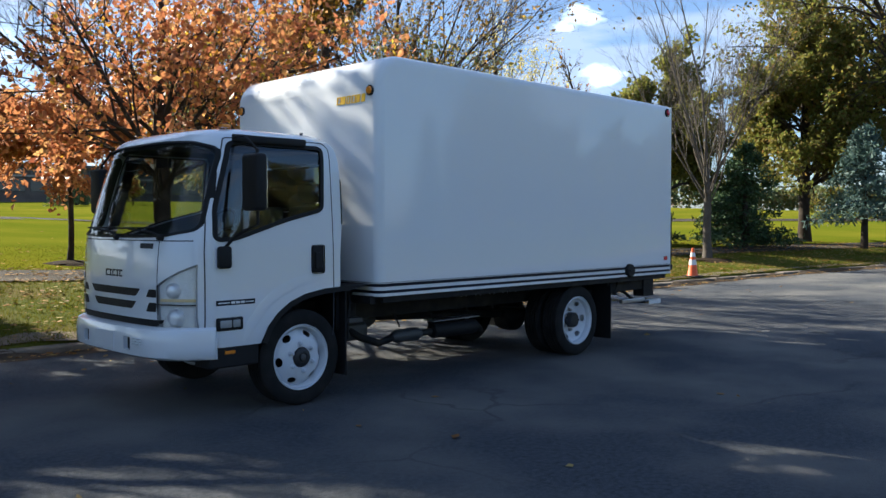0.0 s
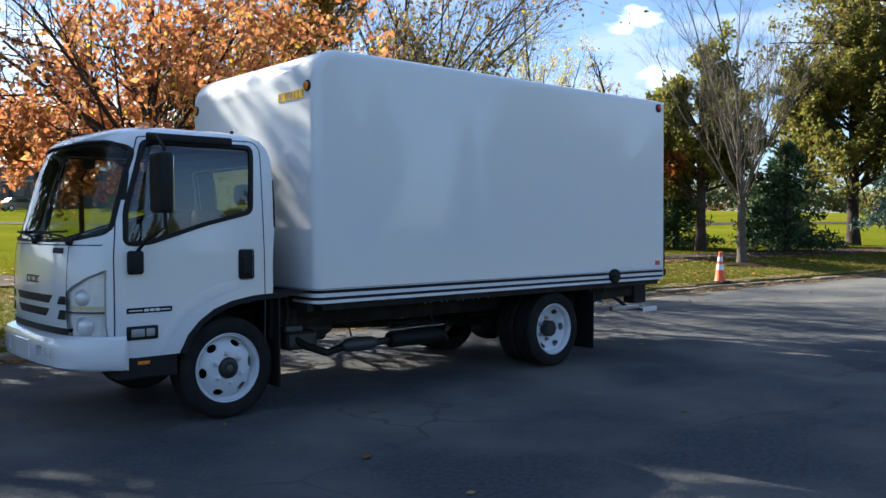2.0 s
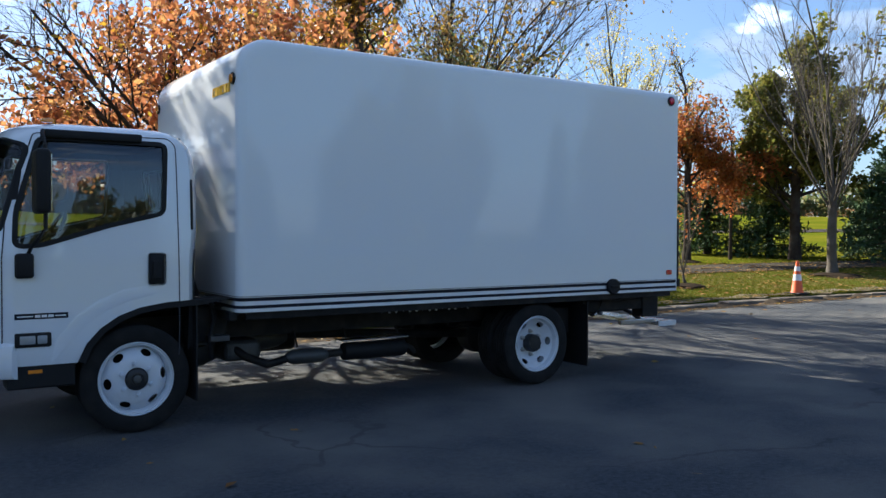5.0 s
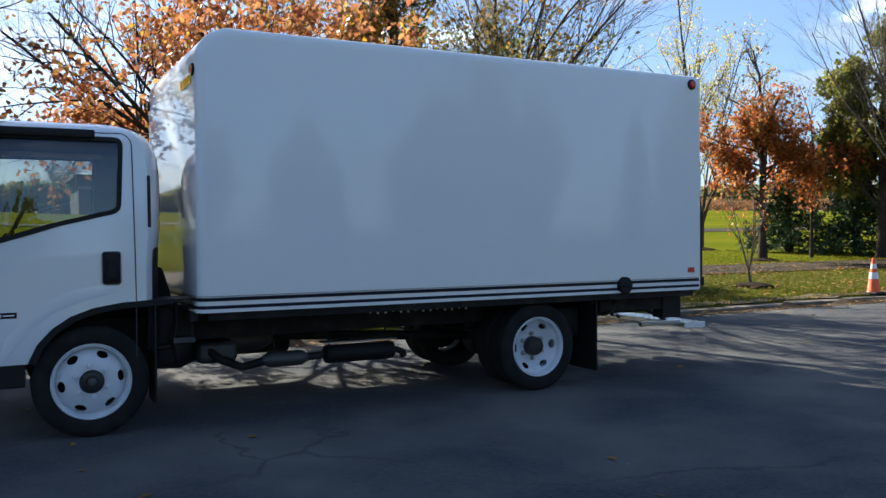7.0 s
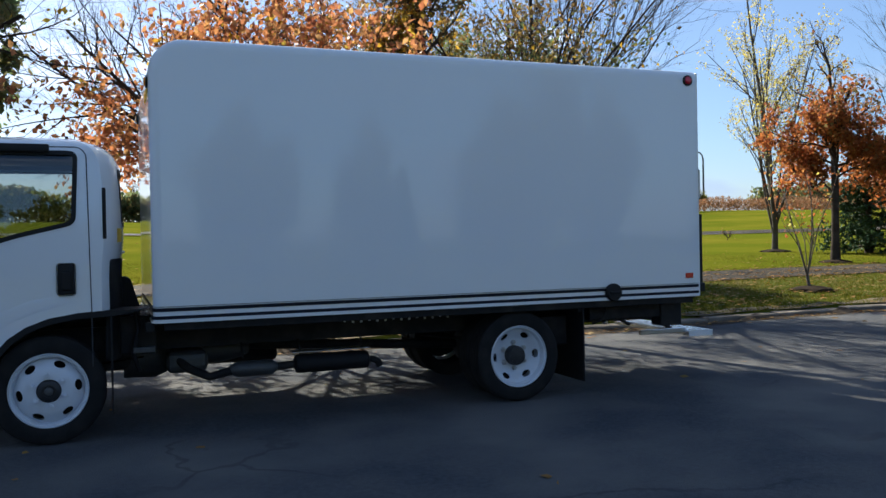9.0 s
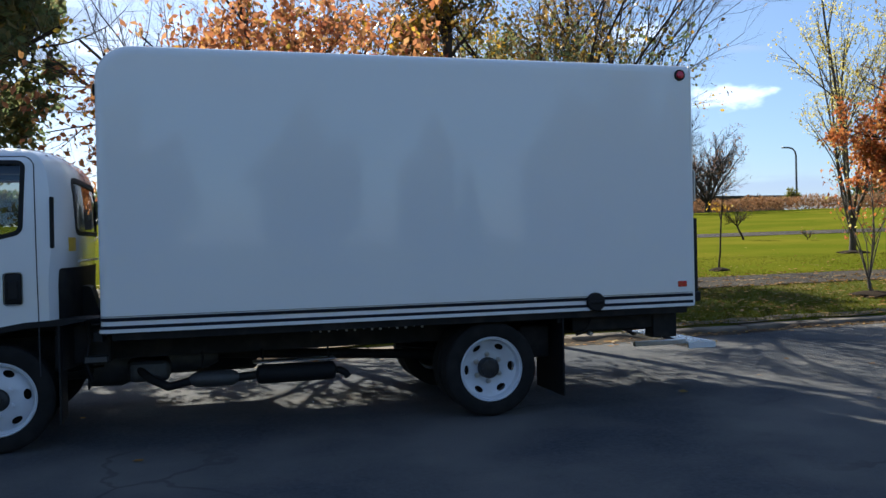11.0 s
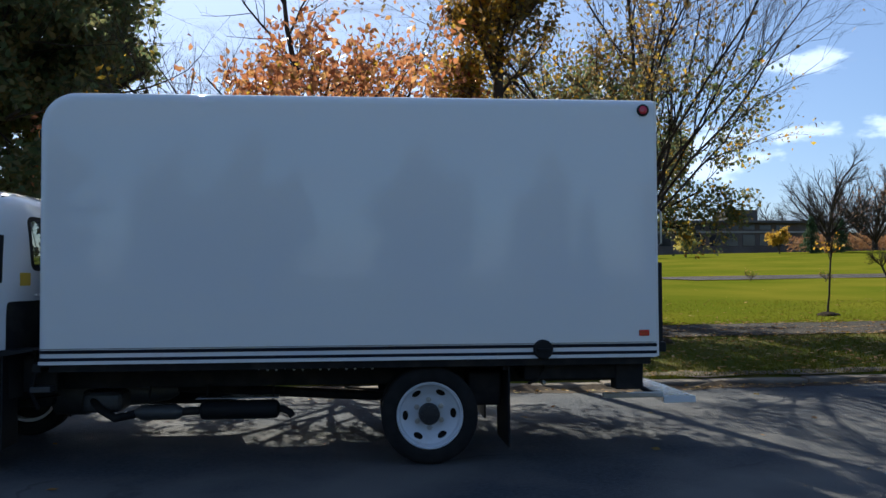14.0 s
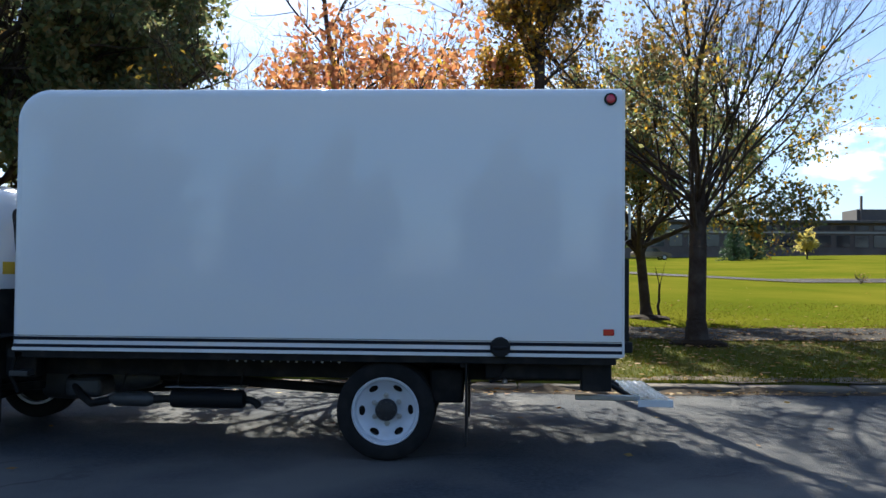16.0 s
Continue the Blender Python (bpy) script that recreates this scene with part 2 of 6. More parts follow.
M_CAST = mat("grey cast metal", (0.09, 0.09, 0.09), 0.55, metal=0.5, vary=0.3, scale=14, bump=0.2, bump_scale=40)
M_RIM = mat("white wheel paint", (0.66, 0.68, 0.72), 0.3, vary=0.05, scale=10, second=(0.55, 0.55, 0.55), second_scale=7, second_at=(0.6, 0.85), coat=0.2)
M_HUB = mat("dark hub steel", (0.03, 0.03, 0.032), 0.45, metal=0.3, vary=0.3, scale=20)
M_STEEL = mat("bare steel", (0.45, 0.45, 0.45), 0.35, metal=0.9, vary=0.15, scale=20)
M_ALU = mat("bright tread aluminium", (0.72, 0.73, 0.75), 0.20, metal=0.9, vary=0.12, scale=25, bump=0.12, bump_scale=60)
M_CHROME = mat("lamp reflector chrome", (0.8, 0.8, 0.8), 0.12, metal=1.0, vary=0.05)
M_AMBER = mat("amber lens", (0.75, 0.26, 0.02), 0.15, vary=0.15, scale=40, coat=0.6)
M_RED = mat("red lens", (0.48, 0.003, 0.03), 0.15, vary=0.15, scale=60, coat=0.6)
M_LAMPGREY = mat("grey ribbed lens", (0.30, 0.31, 0.32), 0.2, vary=0.15, scale=40, coat=0.5)
M_AMBERPALE = mat("pale amber turn lens", (0.80, 0.64, 0.36), 0.2, vary=0.12, scale=60, coat=0.4)
M_DOME = mat("satin lamp reflector", (0.84, 0.85, 0.87), 0.30, metal=0.3, vary=0.1, scale=60)
M_YELLOW = mat("yellow lettering", (0.75, 0.46, 0.02), 0.4, vary=0.08)
M_STICKER = mat("yellow notice sticker", (0.62, 0.42, 0.03), 0.5, vary=0.1)
M_SEAM = mat("dark panel gap", (0.03, 0.03, 0.035), 0.7, vary=0.2)
M_SEAT = mat("grey seat cloth", (0.07, 0.07, 0.075), 0.9, vary=0.25, scale=60, bump=0.3, bump_scale=250)
M_LINING = mat("grey cab lining", (0.055, 0.056, 0.058), 0.9, vary=0.2, scale=30, bump=0.2, bump_scale=200)
M_DASH = mat("dark dashboard plastic", (0.03, 0.03, 0.03), 0.6, vary=0.2, scale=40, bump=0.15, bump_scale=220)
M_LENS = glass_mat("clear lamp lens", (0.99, 0.99, 0.99), clear=1.0, ior=1.3)
M_GLASS = glass_mat("tinted windscreen glass", (0.84, 0.89, 0.86), clear=0.95)
M_GLASS_SIDE = glass_mat("tinted side glass", (0.55, 0.60, 0.60), clear=0.95, ior=1.85)
M_LAMPIN = mat("pale lamp housing", (0.88, 0.88, 0.86), 0.18, vary=0.15, scale=25)

M_ROAD = asphalt_mat("worn grey asphalt", (0.066, 0.072, 0.084), (0.152, 0.148, 0.142), 0.7, 0.010)
M_PATH = asphalt_mat("weathered asphalt footpath", (0.042, 0.035, 0.027), (0.066, 0.054, 0.040), 0.8, 0.02)
M_KERB = mat("weathered concrete kerb", (0.20, 0.172, 0.138), 0.9, spec=0.1, vary=0.35, scale=10, bump=0.4, bump_scale=60, second=(0.12, 0.105, 0.085), second_scale=2.5, random_by="object", spread=0.15)
M_GUTTER = mat("gutter dirt", (0.085, 0.066, 0.046), 0.95, spec=0.05, vary=0.5, scale=25, bump=0.6, bump_scale=60, second=(0.035, 0.028, 0.022), second_scale=2.2)
M_BARE = mat("bare sandy earth", (0.19, 0.158, 0.118), 0.95, spec=0.05, vary=0.4, scale=22, bump=0.7, bump_scale=45, second=(0.11, 0.085, 0.058), second_scale=1.8)
M_DIRT = mat("dark mulch", (0.028, 0.020, 0.013), 0.95, spec=0.05, vary=0.4, scale=30, bump=0.8, bump_scale=40)
M_GRASS = mat("mown autumn lawn", (0.090, 0.106, 0.007), 0.9, vary=0.3, scale=22, bump=0.5, bump_scale=45, second=(0.146, 0.136, 0.012), second_scale=0.22, second_at=(0.40, 0.72), spec=0.0)
M_VERGE = mat("verge turf with dead leaves", (0.074, 0.086, 0.010), 0.9, vary=0.45, scale=30, bump=0.7, bump_scale=45, second=(0.112, 0.090, 0.028), second_scale=1.3, second_at=(0.46, 0.70), spec=0.04)
M_BLADE = leaf_mat("grass blades", [(0.0634, 0.078, 0.00195), (0.093, 0.103, 0.00292), (0.156, 0.137, 0.0146), (0.0731, 0.0878, 0.00244)], 0.4, 0.9)
M_BARK = mat("grey brown bark", (0.044, 0.034, 0.027), 0.92, spec=0.1, vary=0.4, scale=14, bump=0.9, bump_scale=22, second=(0.076, 0.063, 0.051), second_scale=3)
M_BARK_PALE = mat("pale grey bark", (0.115, 0.100, 0.084), 0.9, spec=0.1, vary=0.35, scale=14, bump=0.8, bump_scale=24, second=(0.09, 0.075, 0.06), second_scale=3)
M_ORANGE = leaf_mat("orange maple leaves", [(0.46, 0.165, 0.065), (0.59, 0.28, 0.10), (0.33, 0.105, 0.055), (0.64, 0.37, 0.13), (0.49, 0.195, 0.08), (0.27, 0.125, 0.065)], 0.46)
M_REDLEAF = leaf_mat("russet leaves", [(0.383, 0.115, 0.0319), (0.472, 0.178, 0.0446), (0.242, 0.0638, 0.0255), (0.497, 0.242, 0.0638)], 0.55)
M_GOLD = leaf_mat("golden leaves", [(0.51, 0.319, 0.0191), (0.395, 0.204, 0.0191), (0.548, 0.383, 0.0382), (0.255, 0.191, 0.0319)], 0.6)
M_PALEYEL = leaf_mat("pale yellow leaves", [(0.62, 0.551, 0.173), (0.499, 0.448, 0.138), (0.689, 0.517, 0.0861), (0.379, 0.362, 0.12)], 0.55)
M_OLIVE = leaf_mat("olive green leaves", [(0.125, 0.150, 0.030), (0.180, 0.184, 0.036), (0.245, 0.205, 0.040), (0.095, 0.120, 0.025)], 0.55)
M_DARKLEAF = leaf_mat("dark green leaves", [(0.115, 0.155, 0.07), (0.16, 0.20, 0.085), (0.25, 0.20, 0.08), (0.09, 0.125, 0.06)], 0.58)
M_BROWN = leaf_mat("brown and dull gold leaves", [(0.20, 0.12, 0.05), (0.32, 0.20, 0.05), (0.13, 0.09, 0.04), (0.22, 0.19, 0.06)], 0.5)
M_BRUSH = leaf_mat("russet brush", [(0.336, 0.176, 0.08), (0.272, 0.136, 0.064), (0.4, 0.24, 0.12), (0.192, 0.12, 0.064)], 0.35, 0.8)
M_NEEDLE = leaf_mat("blue spruce needles", [(0.07, 0.12, 0.10), (0.11, 0.17, 0.15), (0.05, 0.09, 0.07), (0.15, 0.20, 0.18)], 0.25, 0.6)
M_NEEDLE2 = leaf_mat("dark spruce needles", [(0.045, 0.085, 0.04), (0.075, 0.12, 0.05), (0.03, 0.06, 0.03)], 0.25, 0.6)
M_FALLEN = leaf_mat("fallen leaves", [(0.255, 0.128, 0.0319), (0.351, 0.21, 0.051), (0.178, 0.0829, 0.0255), (0.319, 0.255, 0.0892)], 0.15, 0.7)
M_CONE = mat("orange cone plastic", (0.75, 0.12, 0.02), 0.45, vary=0.12, scale=20)
M_BAND = mat("white reflective band", (0.78, 0.78, 0.78), 0.35, vary=0.06)
M_POLE = mat("dark lamp post paint", (0.06, 0.06, 0.055), 0.5, vary=0.2)
M_BRICK = mat("dark brown brick wall", (0.11, 0.085, 0.072), 0.9, vary=0.3, scale=5, bump=0.3, bump_scale=8, second=(0.15, 0.12, 0.10), second_scale=0.4)
M_ROOF = mat("dark flat roof edge", (0.09, 0.08, 0.075), 0.85, vary=0.2, scale=2)
M_FASCIA = mat("pale concrete band", (0.34, 0.32, 0.29), 0.85, vary=0.15, scale=2)
M_PANE = mat("dark window pane", (0.02, 0.024, 0.03), 0.08, vary=0.2, scale=1)
M_CARPAINT = mat("tan car paint", (0.13, 0.095, 0.06), 0.3, metal=0.3, vary=0.05, coat=0.6)

# ---------------------------------------------------------------- mesh helpers


def mesh_of(name, bm):
    bmesh.ops.recalc_face_normals(bm, faces=bm.faces)
    me = bpy.data.meshes.new(name)
    bm.to_mesh(me)
    bm.free()
    return me


def part(name, bm, material, parent, label="", smooth=False):
    """One mesh object under a thing or under a part."""
    me = bm if isinstance(bm, bpy.types.Mesh) else mesh_of(name, bm)
    me.materials.append(material)
    if smooth:
        me.polygons.foreach_set("use_smooth", [True] * len(me.polygons))
        me.set_sharp_from_angle(angle=radians(40))
    ob = new(name, me)
    ob.parent = parent
    if label:
        ob["label"] = label
    return ob


def thing(name, at, label, category, group="", kind="", turn=0):
    ob = new(name)
    ob.empty_display_size = 0.1
    ob.matrix_basis = pose(*at, 0, 0, turn)
    return tagged(ob, label, category, group, kind)


def add_box(bm, x0, x1, y0, y1, z0, z1, bevel=0.0, seg=2):
    v = bmesh.ops.create_cube(bm, size=1.0)["verts"]
    bmesh.ops.transform(bm, matrix=Matrix.Translation(((x0 + x1) / 2, (y0 + y1) / 2, (z0 + z1) / 2)) @ Matrix.Diagonal((abs(x1 - x0), abs(y1 - y0), abs(z1 - z0), 1)), verts=v)
    if bevel:
        e = list({e for a in v for e in a.link_edges})
        bmesh.ops.bevel(bm, geom=e, offset=bevel, segments=seg, affect="EDGES", profile=0.5)
    return bm


def boxed(x0, x1, y0, y1, z0, z1, bevel=0.0, seg=2):
    return add_box(bmesh.new(), x0, x1, y0, y1, z0, z1, bevel, seg)


def add_tube(bm, pts, radius, sides=10, caps=True):
    """A tube along pts; radius is a number or one number for each point."""
    pts = [Vector(p) for p in pts]
    rad = radius if isinstance(radius, (list, tuple)) else [radius] * len(pts)
    rings, up = [], Vector((0, 0, 1))
    for i, p in enumerate(pts):
        d = (pts[min(i + 1, len(pts) - 1)] - pts[max(i - 1, 0)]).normalized()
        a = d.cross(up if abs(d.z) < 0.9 else Vector((1, 0, 0))).normalized()
        b = d.cross(a)
        rings.append([bm.verts.new(p + (a * math.cos(2 * math.pi * k / sides) + b * math.sin(2 * math.pi * k / sides)) * rad[i]) for k in range(sides)])
    for r, s in zip(rings, rings[1:]):
        for k in range(sides):
            bm.faces.new((r[k], r[(k + 1) % sides], s[(k + 1) % sides], s[k]))
    if caps:
        bm.faces.new(rings[0])
        bm.faces.new(rings[-1])
    return bm


def tubed(pts, radius, sides=10):
    return add_tube(bmesh.new(), pts, radius, sides)


def add_lathe(bm, profile, centre, sides=40, axis="y", closed=False):
    """Turns (radius, along) pairs round the axis through centre."""
    c = Vector(centre)
    rings = []
    for r, a in profile:
        ring = []
        for k in range(sides):
            u, w = r * math.cos(2 * math.pi * k / sides), r * math.sin(2 * math.pi * k / sides)
            ring.append(bm.verts.new(c + (Vector((u, a, w)) if axis == "y" else Vector((u, w, a)) if axis == "z" else Vector((a, u, w)))))
        rings.append(ring)
    pairs = list(zip(rings, rings[1:])) + ([(rings[-1], rings[0])] if closed else [])
    for r, s in pairs:
        for k in range(sides):
            bm.faces.new((r[k], r[(k + 1) % sides], s[(k + 1) % sides], s[k]))
    if not closed:
        for ring, (r, a) in ((rings[0], profile[0]), (rings[-1], profile[-1])):
            if r > 1e-4:
                bm.faces.new(ring)
    bmesh.ops.remove_doubles(bm, verts=bm.verts, dist=1e-5)
    return bm


def lathed(profile, centre, sides=40, axis="y", closed=False):
    return add_lathe(bmesh.new(), profile, centre, sides, axis, closed)


def prism(poly, axis, a0, a1, hole=None):
    """Pulls a polygon along an axis: for "y" it holds (x, z), for "x" (y, z), for "z" (x, y). With hole: a frame between the two."""
    bm = bmesh.new()

    def at(p, a):
        return Vector((p[0], a, p[1])) if axis == "y" else Vector((a, p[0], p[1])) if axis == "x" else Vector((p[0], p[1], a))

    if hole is None:
        r0 = [bm.verts.new(at(p, a0)) for p in poly]
        r1 = [bm.verts.new(at(p, a1)) for p in poly]
        n = len(poly)
        for k in range(n):
            bm.faces.new((r0[k], r0[(k + 1) % n], r1[(k + 1) % n], r1[k]))
        bm.faces.new(r0)
        bm.faces.new(r1)
    else:
        n = len(poly)
        o0, o1 = [bm.verts.new(at(p, a0)) for p in poly], [bm.verts.new(at(p, a1)) for p in poly]
        i0, i1 = [bm.verts.new(at(p, a0)) for p in hole], [bm.verts.new(at(p, a1)) for p in hole]
        for k in range(n):
            j = (k + 1) % n
            bm.faces.new((o0[k], o0[j], o1[j], o1[k]))
            bm.faces.new((i0[k], i0[j], i1[j], i1[k]))
            bm.faces.new((o0[k], o0[j], i0[j], i0[k]))
            bm.faces.new((o1[k], o1[j], i1[j], i1[k]))
    bmesh.ops.recalc_face_normals(bm, faces=bm.faces)
    return bm


def round_poly(pts, r, seg=4):
    """Rounds the corners of a polygon."""
    out, n = [], len(pts)
    for i in range(n):
        p, a, b = Vector(pts[i]), Vector(pts[i - 1]), Vector(pts[(i + 1) % n])
        ra = min(r, (a - p).length * 0.45, (b - p).length * 0.45)
        s, e = p + (a - p).normalized() * ra, p + (b - p).normalized() * ra
        for k in range(seg + 1):
            t = k / seg
            out.append(((1 - t) ** 2 * s + 2 * t * (1 - t) * p + t ** 2 * e)[:])
    return out


def shrink(poly, d):
    """Moves a polygon's points inwards by about d."""
    c = sum((Vector(p) for p in poly), Vector((0, 0))) / len(poly)
    n, area = len(poly), sum(poly[i - 1][0] * poly[i][1] - poly[i][0] * poly[i - 1][1] for i in range(len(poly)))
    out = []
    for i in range(n):
        t = Vector(poly[(i + 1) % n]) - Vector(poly[i - 1])
        nor = Vector((-t.y, t.x)).normalized() * (1 if area > 0 else -1)
        out.append((Vector(poly[i]) + nor * d)[:])
    return out


def boolean(a, b, operation):
    """The mesh of a (a mesh) cut or kept by b (a bmesh)."""
    ob = bpy.data.objects.new("a", a)
    tool = bpy.data.objects.new("b", mesh_of("b", b))
    for o in (ob, tool):
        scene.collection.objects.link(o)
    md = ob.modifiers.new("cut", "BOOLEAN")
    md.object, md.operation, md.solver = tool, operation, "EXACT"
    made = bpy.data.meshes.new_from_object(ob.evaluated_get(bpy.context.evaluated_depsgraph_get()))
    bpy.data.objects.remove(ob)
    bpy.data.objects.remove(tool)
    return made


# ---------------------------------------------------------------- ground
def lerp(v, pts):
    if v <= pts[0][0]:
        return pts[0][1]
    for (a, p), (b, q) in zip(pts, pts[1:]):
        if v <= b:
            return p + (q - p) * (v - a) / (b - a)
    return pts[-1][1]


def clamp(v, a=0.0, b=1.0):
    return max(a, min(b, v))


def kerb_y(x):
    """The kerb beside the truck; far along it the street bends away."""
    return 4.5 - 0.010 * max(0.0, min(x, 70) - 9.0) ** 2


ROAD_W, VERGE = 15.0, 4.1


def ground_z(x, y):
    u = y - kerb_y(x)
    r = 0.012 * clamp(x - 6, 0, 40)
    l = 0.03 * clamp(8 - x, 0, 10)
    if u < -ROAD_W:
        return r + 0.06 + 0.01 * clamp(-ROAD_W - u, 0, 60)
    if u < 0:
        return r
    z = r + 0.06 + (0.27 + l) * min(u / VERGE, 1.0)
    if u > VERGE:
        z += lerp(u - VERGE, [(0, 0), (2.4, 0.07), (110, 3.5), (400, 6.0)])
        z += 0.5 * clamp((18 - x) / 9) * clamp((u - 6.5) / 20)
    return z


def strip(name, material, xs, offs, lift, label, category, wobble=0.0, seed=1):
    """A sheet that follows the ground between offsets from the kerb."""
    rng = random.Random(seed)
    bm = bmesh.new()
    rows = []
    for x in xs:
        row = []
        for i, o in enumerate(offs):
            w = rng.uniform(-wobble, wobble) if i in (0, len(offs) - 1) else 0
            y = kerb_y(x) + o + w
            row.append(bm.verts.new((x, y, ground_z(x, y) + lift)))
        rows.append(row)
    for a, b in zip(rows, rows[1:]):
        for i in range(len(offs) - 1):
            bm.faces.new((a[i], b[i], b[i + 1], a[i + 1]))
    me = mesh_of(name, bm)
    me.materials.append(material)
    ob = new(name, me)
    return tagged(ob, label, category, kind="structure")


XS_FINE = [-40 + i * 1.0 for i in range(120)]
XS = [-900, -500, -250, -120, -70] + XS_FINE + [82, 90, 110, 150, 220, 400, 900]
offs_g = [-900, -400, -150, -70, -40, -25, -18, -ROAD_W - 0.16, -ROAD_W - 0.15, -ROAD_W, -12, -9, -6, -3, -1.5, -0.02, 0.0, 0.24, 0.27, 0.5, 1, 1.6, 2.3, 3.2, VERGE, 5.3, VERGE + 2.4, 8, 10, 13, 17, 22, 28, 35, 45, 60, 80, 110, 150, 250, 400, 900]
bm = bmesh.new()
rows = []
for x in XS:
    row = []
    for o in offs_g:
        y = kerb_y(x) + o
        z = ground_z(x, y)
        if -ROAD_W - 0.155 < o < 0.25:
            z = ground_z(x, kerb_y(x) - 1) - 0.06
        elif 0.5 <= o < 100:
            z += 0.03 * noise.noise(Vector((x * 0.3, o * 0.3, 0))) * (1 if o < VERGE or o > 7 else 0)
        row.append(bm.verts.new((x, y, z)))
    rows.append(row)
for a, b in zip(rows, rows[1:]):
    for i in range(len(offs_g) - 1):
        bm.faces.new((a[i], b[i], b[i + 1], a[i + 1]))
me = mesh_of("ground", bm)
me.materials.append(M_GRASS)
me.materials.append(M_VERGE)
for f in me.polygons:
    if -1 < f.center.y - kerb_y(f.center.x) < VERGE + 3.0 and abs(f.center.x) < 60:
        f.material_index = 1
me.polygons.foreach_set("use_smooth", [True] * len(me.polygons))
tagged(new("ground", me), "mown green and yellow autumn lawn with a grass verge", "lawn", kind="structure")

road = strip("road", M_ROAD, XS, [-ROAD_W, -12, -9, -6, -3, -1, -0.002], 0.0, "worn grey asphalt street with cracks and leaf litter", "road")
strip("pavement", M_PATH, [-40 + i * 0.7 for i in range(170)], [VERGE, VERGE + 1.2, VERGE + 2.35], 0.02, "weathered asphalt footpath strewn with leaves", "footpath", 0.06, 3)
lawn_path = strip("lawn_path", M_PATH, [-40 + i * 2 for i in range(60)], [28.2, 30.5, 32.6], 0.03, "narrow grey asphalt path across the lawn", "footpath", 0.05, 4)

strip("gutter", M_GUTTER, [-16 + i * 0.45 for i in range(125)], [-0.34, -0.16, -0.004], 0.005, "strip of dirt and grit in the gutter along the kerb", "gutter", 0.11, 6)

strip("bare_edge", M_BARE, [-16 + i * 0.4 for i in range(130)], [0.275, 0.45, 0.62], 0.016, "bare sandy earth between the kerb and the verge grass", "bare earth", 0.13, 8)

# kerbstones
kerb = thing("kerb", (0, 0, 0), "low weathered concrete kerb along the verge", "kerb", kind="structure")
for side in (0, 1):
    x = -16.0
    rng = random.Random(5 + side)
    while x < 40:
        n = 1.45
        y0, y1 = kerb_y(x), kerb_y(x + n)
        ang = math.atan2(y1 - y0, n)
        if side == 0 and x == -16.0:
            kb = bmesh.new()
            add_box(kb, 0.006, n - 0.006, 0, 0.28, -0.10, 0.068, 0.022, 2)
            kerb_mesh = mesh_of("kerbstone", kb)
            kerb_mesh.materials.append(M_KERB)
        st = new("kerbstone", kerb_mesh)
        st.parent = kerb
        yy = y0 if side == 0 else y0 - ROAD_W - 0.28
        st.matrix_basis = pose(x, yy, ground_z(x, y0 - 1) + rng.uniform(-0.012, 0.006), rng.uniform(-1.5, 1.5), 0, math.degrees(ang))
        x += n

# ---------------------------------------------------------------- the truck
L_BOX, W_BOX, Z_LO, Z_HI = 4.93, 2.27, 0.868, 3.00
truck = thing("box_truck", (0, 0, 0), "white cab-over box truck parked on the asphalt beside the kerb", "truck")

# cargo body: one moulded shell with a rounded front
R_TOP = 0.27
prof = [(0.0, Z_LO), (L_BOX, Z_LO), (L_BOX, Z_HI)]
prof += [(R_TOP - R_TOP * math.sin(a), Z_HI - R_TOP + R_TOP * math.cos(a)) for a in [i * math.pi / 2 / 10 for i in range(11)]]
bm = prism(prof, "y", 0.0, W_BOX)
bm.edges.ensure_lookup_table()
edges = []
for e in bm.edges:
    a, b = e.verts[0].co, e.verts[1].co
    if abs(a.y - b.y) < 1e-6 and (max(a.x, b.x) < L_BOX - 0.01) and not (abs(a.z - Z_LO) < 1e-5 and abs(b.z - Z_LO) < 1e-5):
        edges.append(e)
    elif abs(a.y - b.y) < 1e-6 and abs(a.z - Z_HI) < 1e-5 and abs(b.z - Z_HI) < 1e-5:
        edges.append(e)
bmesh.ops.bevel(bm, geom=edges, offset=0.075, segments=6, affect="EDGES", profile=0.5)
cargo = part("cargo_box", bm, M_BOX, truck, "smooth glossy white moulded cargo body", smooth=True)
for poly in cargo.data.polygons:
    poly.use_smooth = poly.area < 0.3
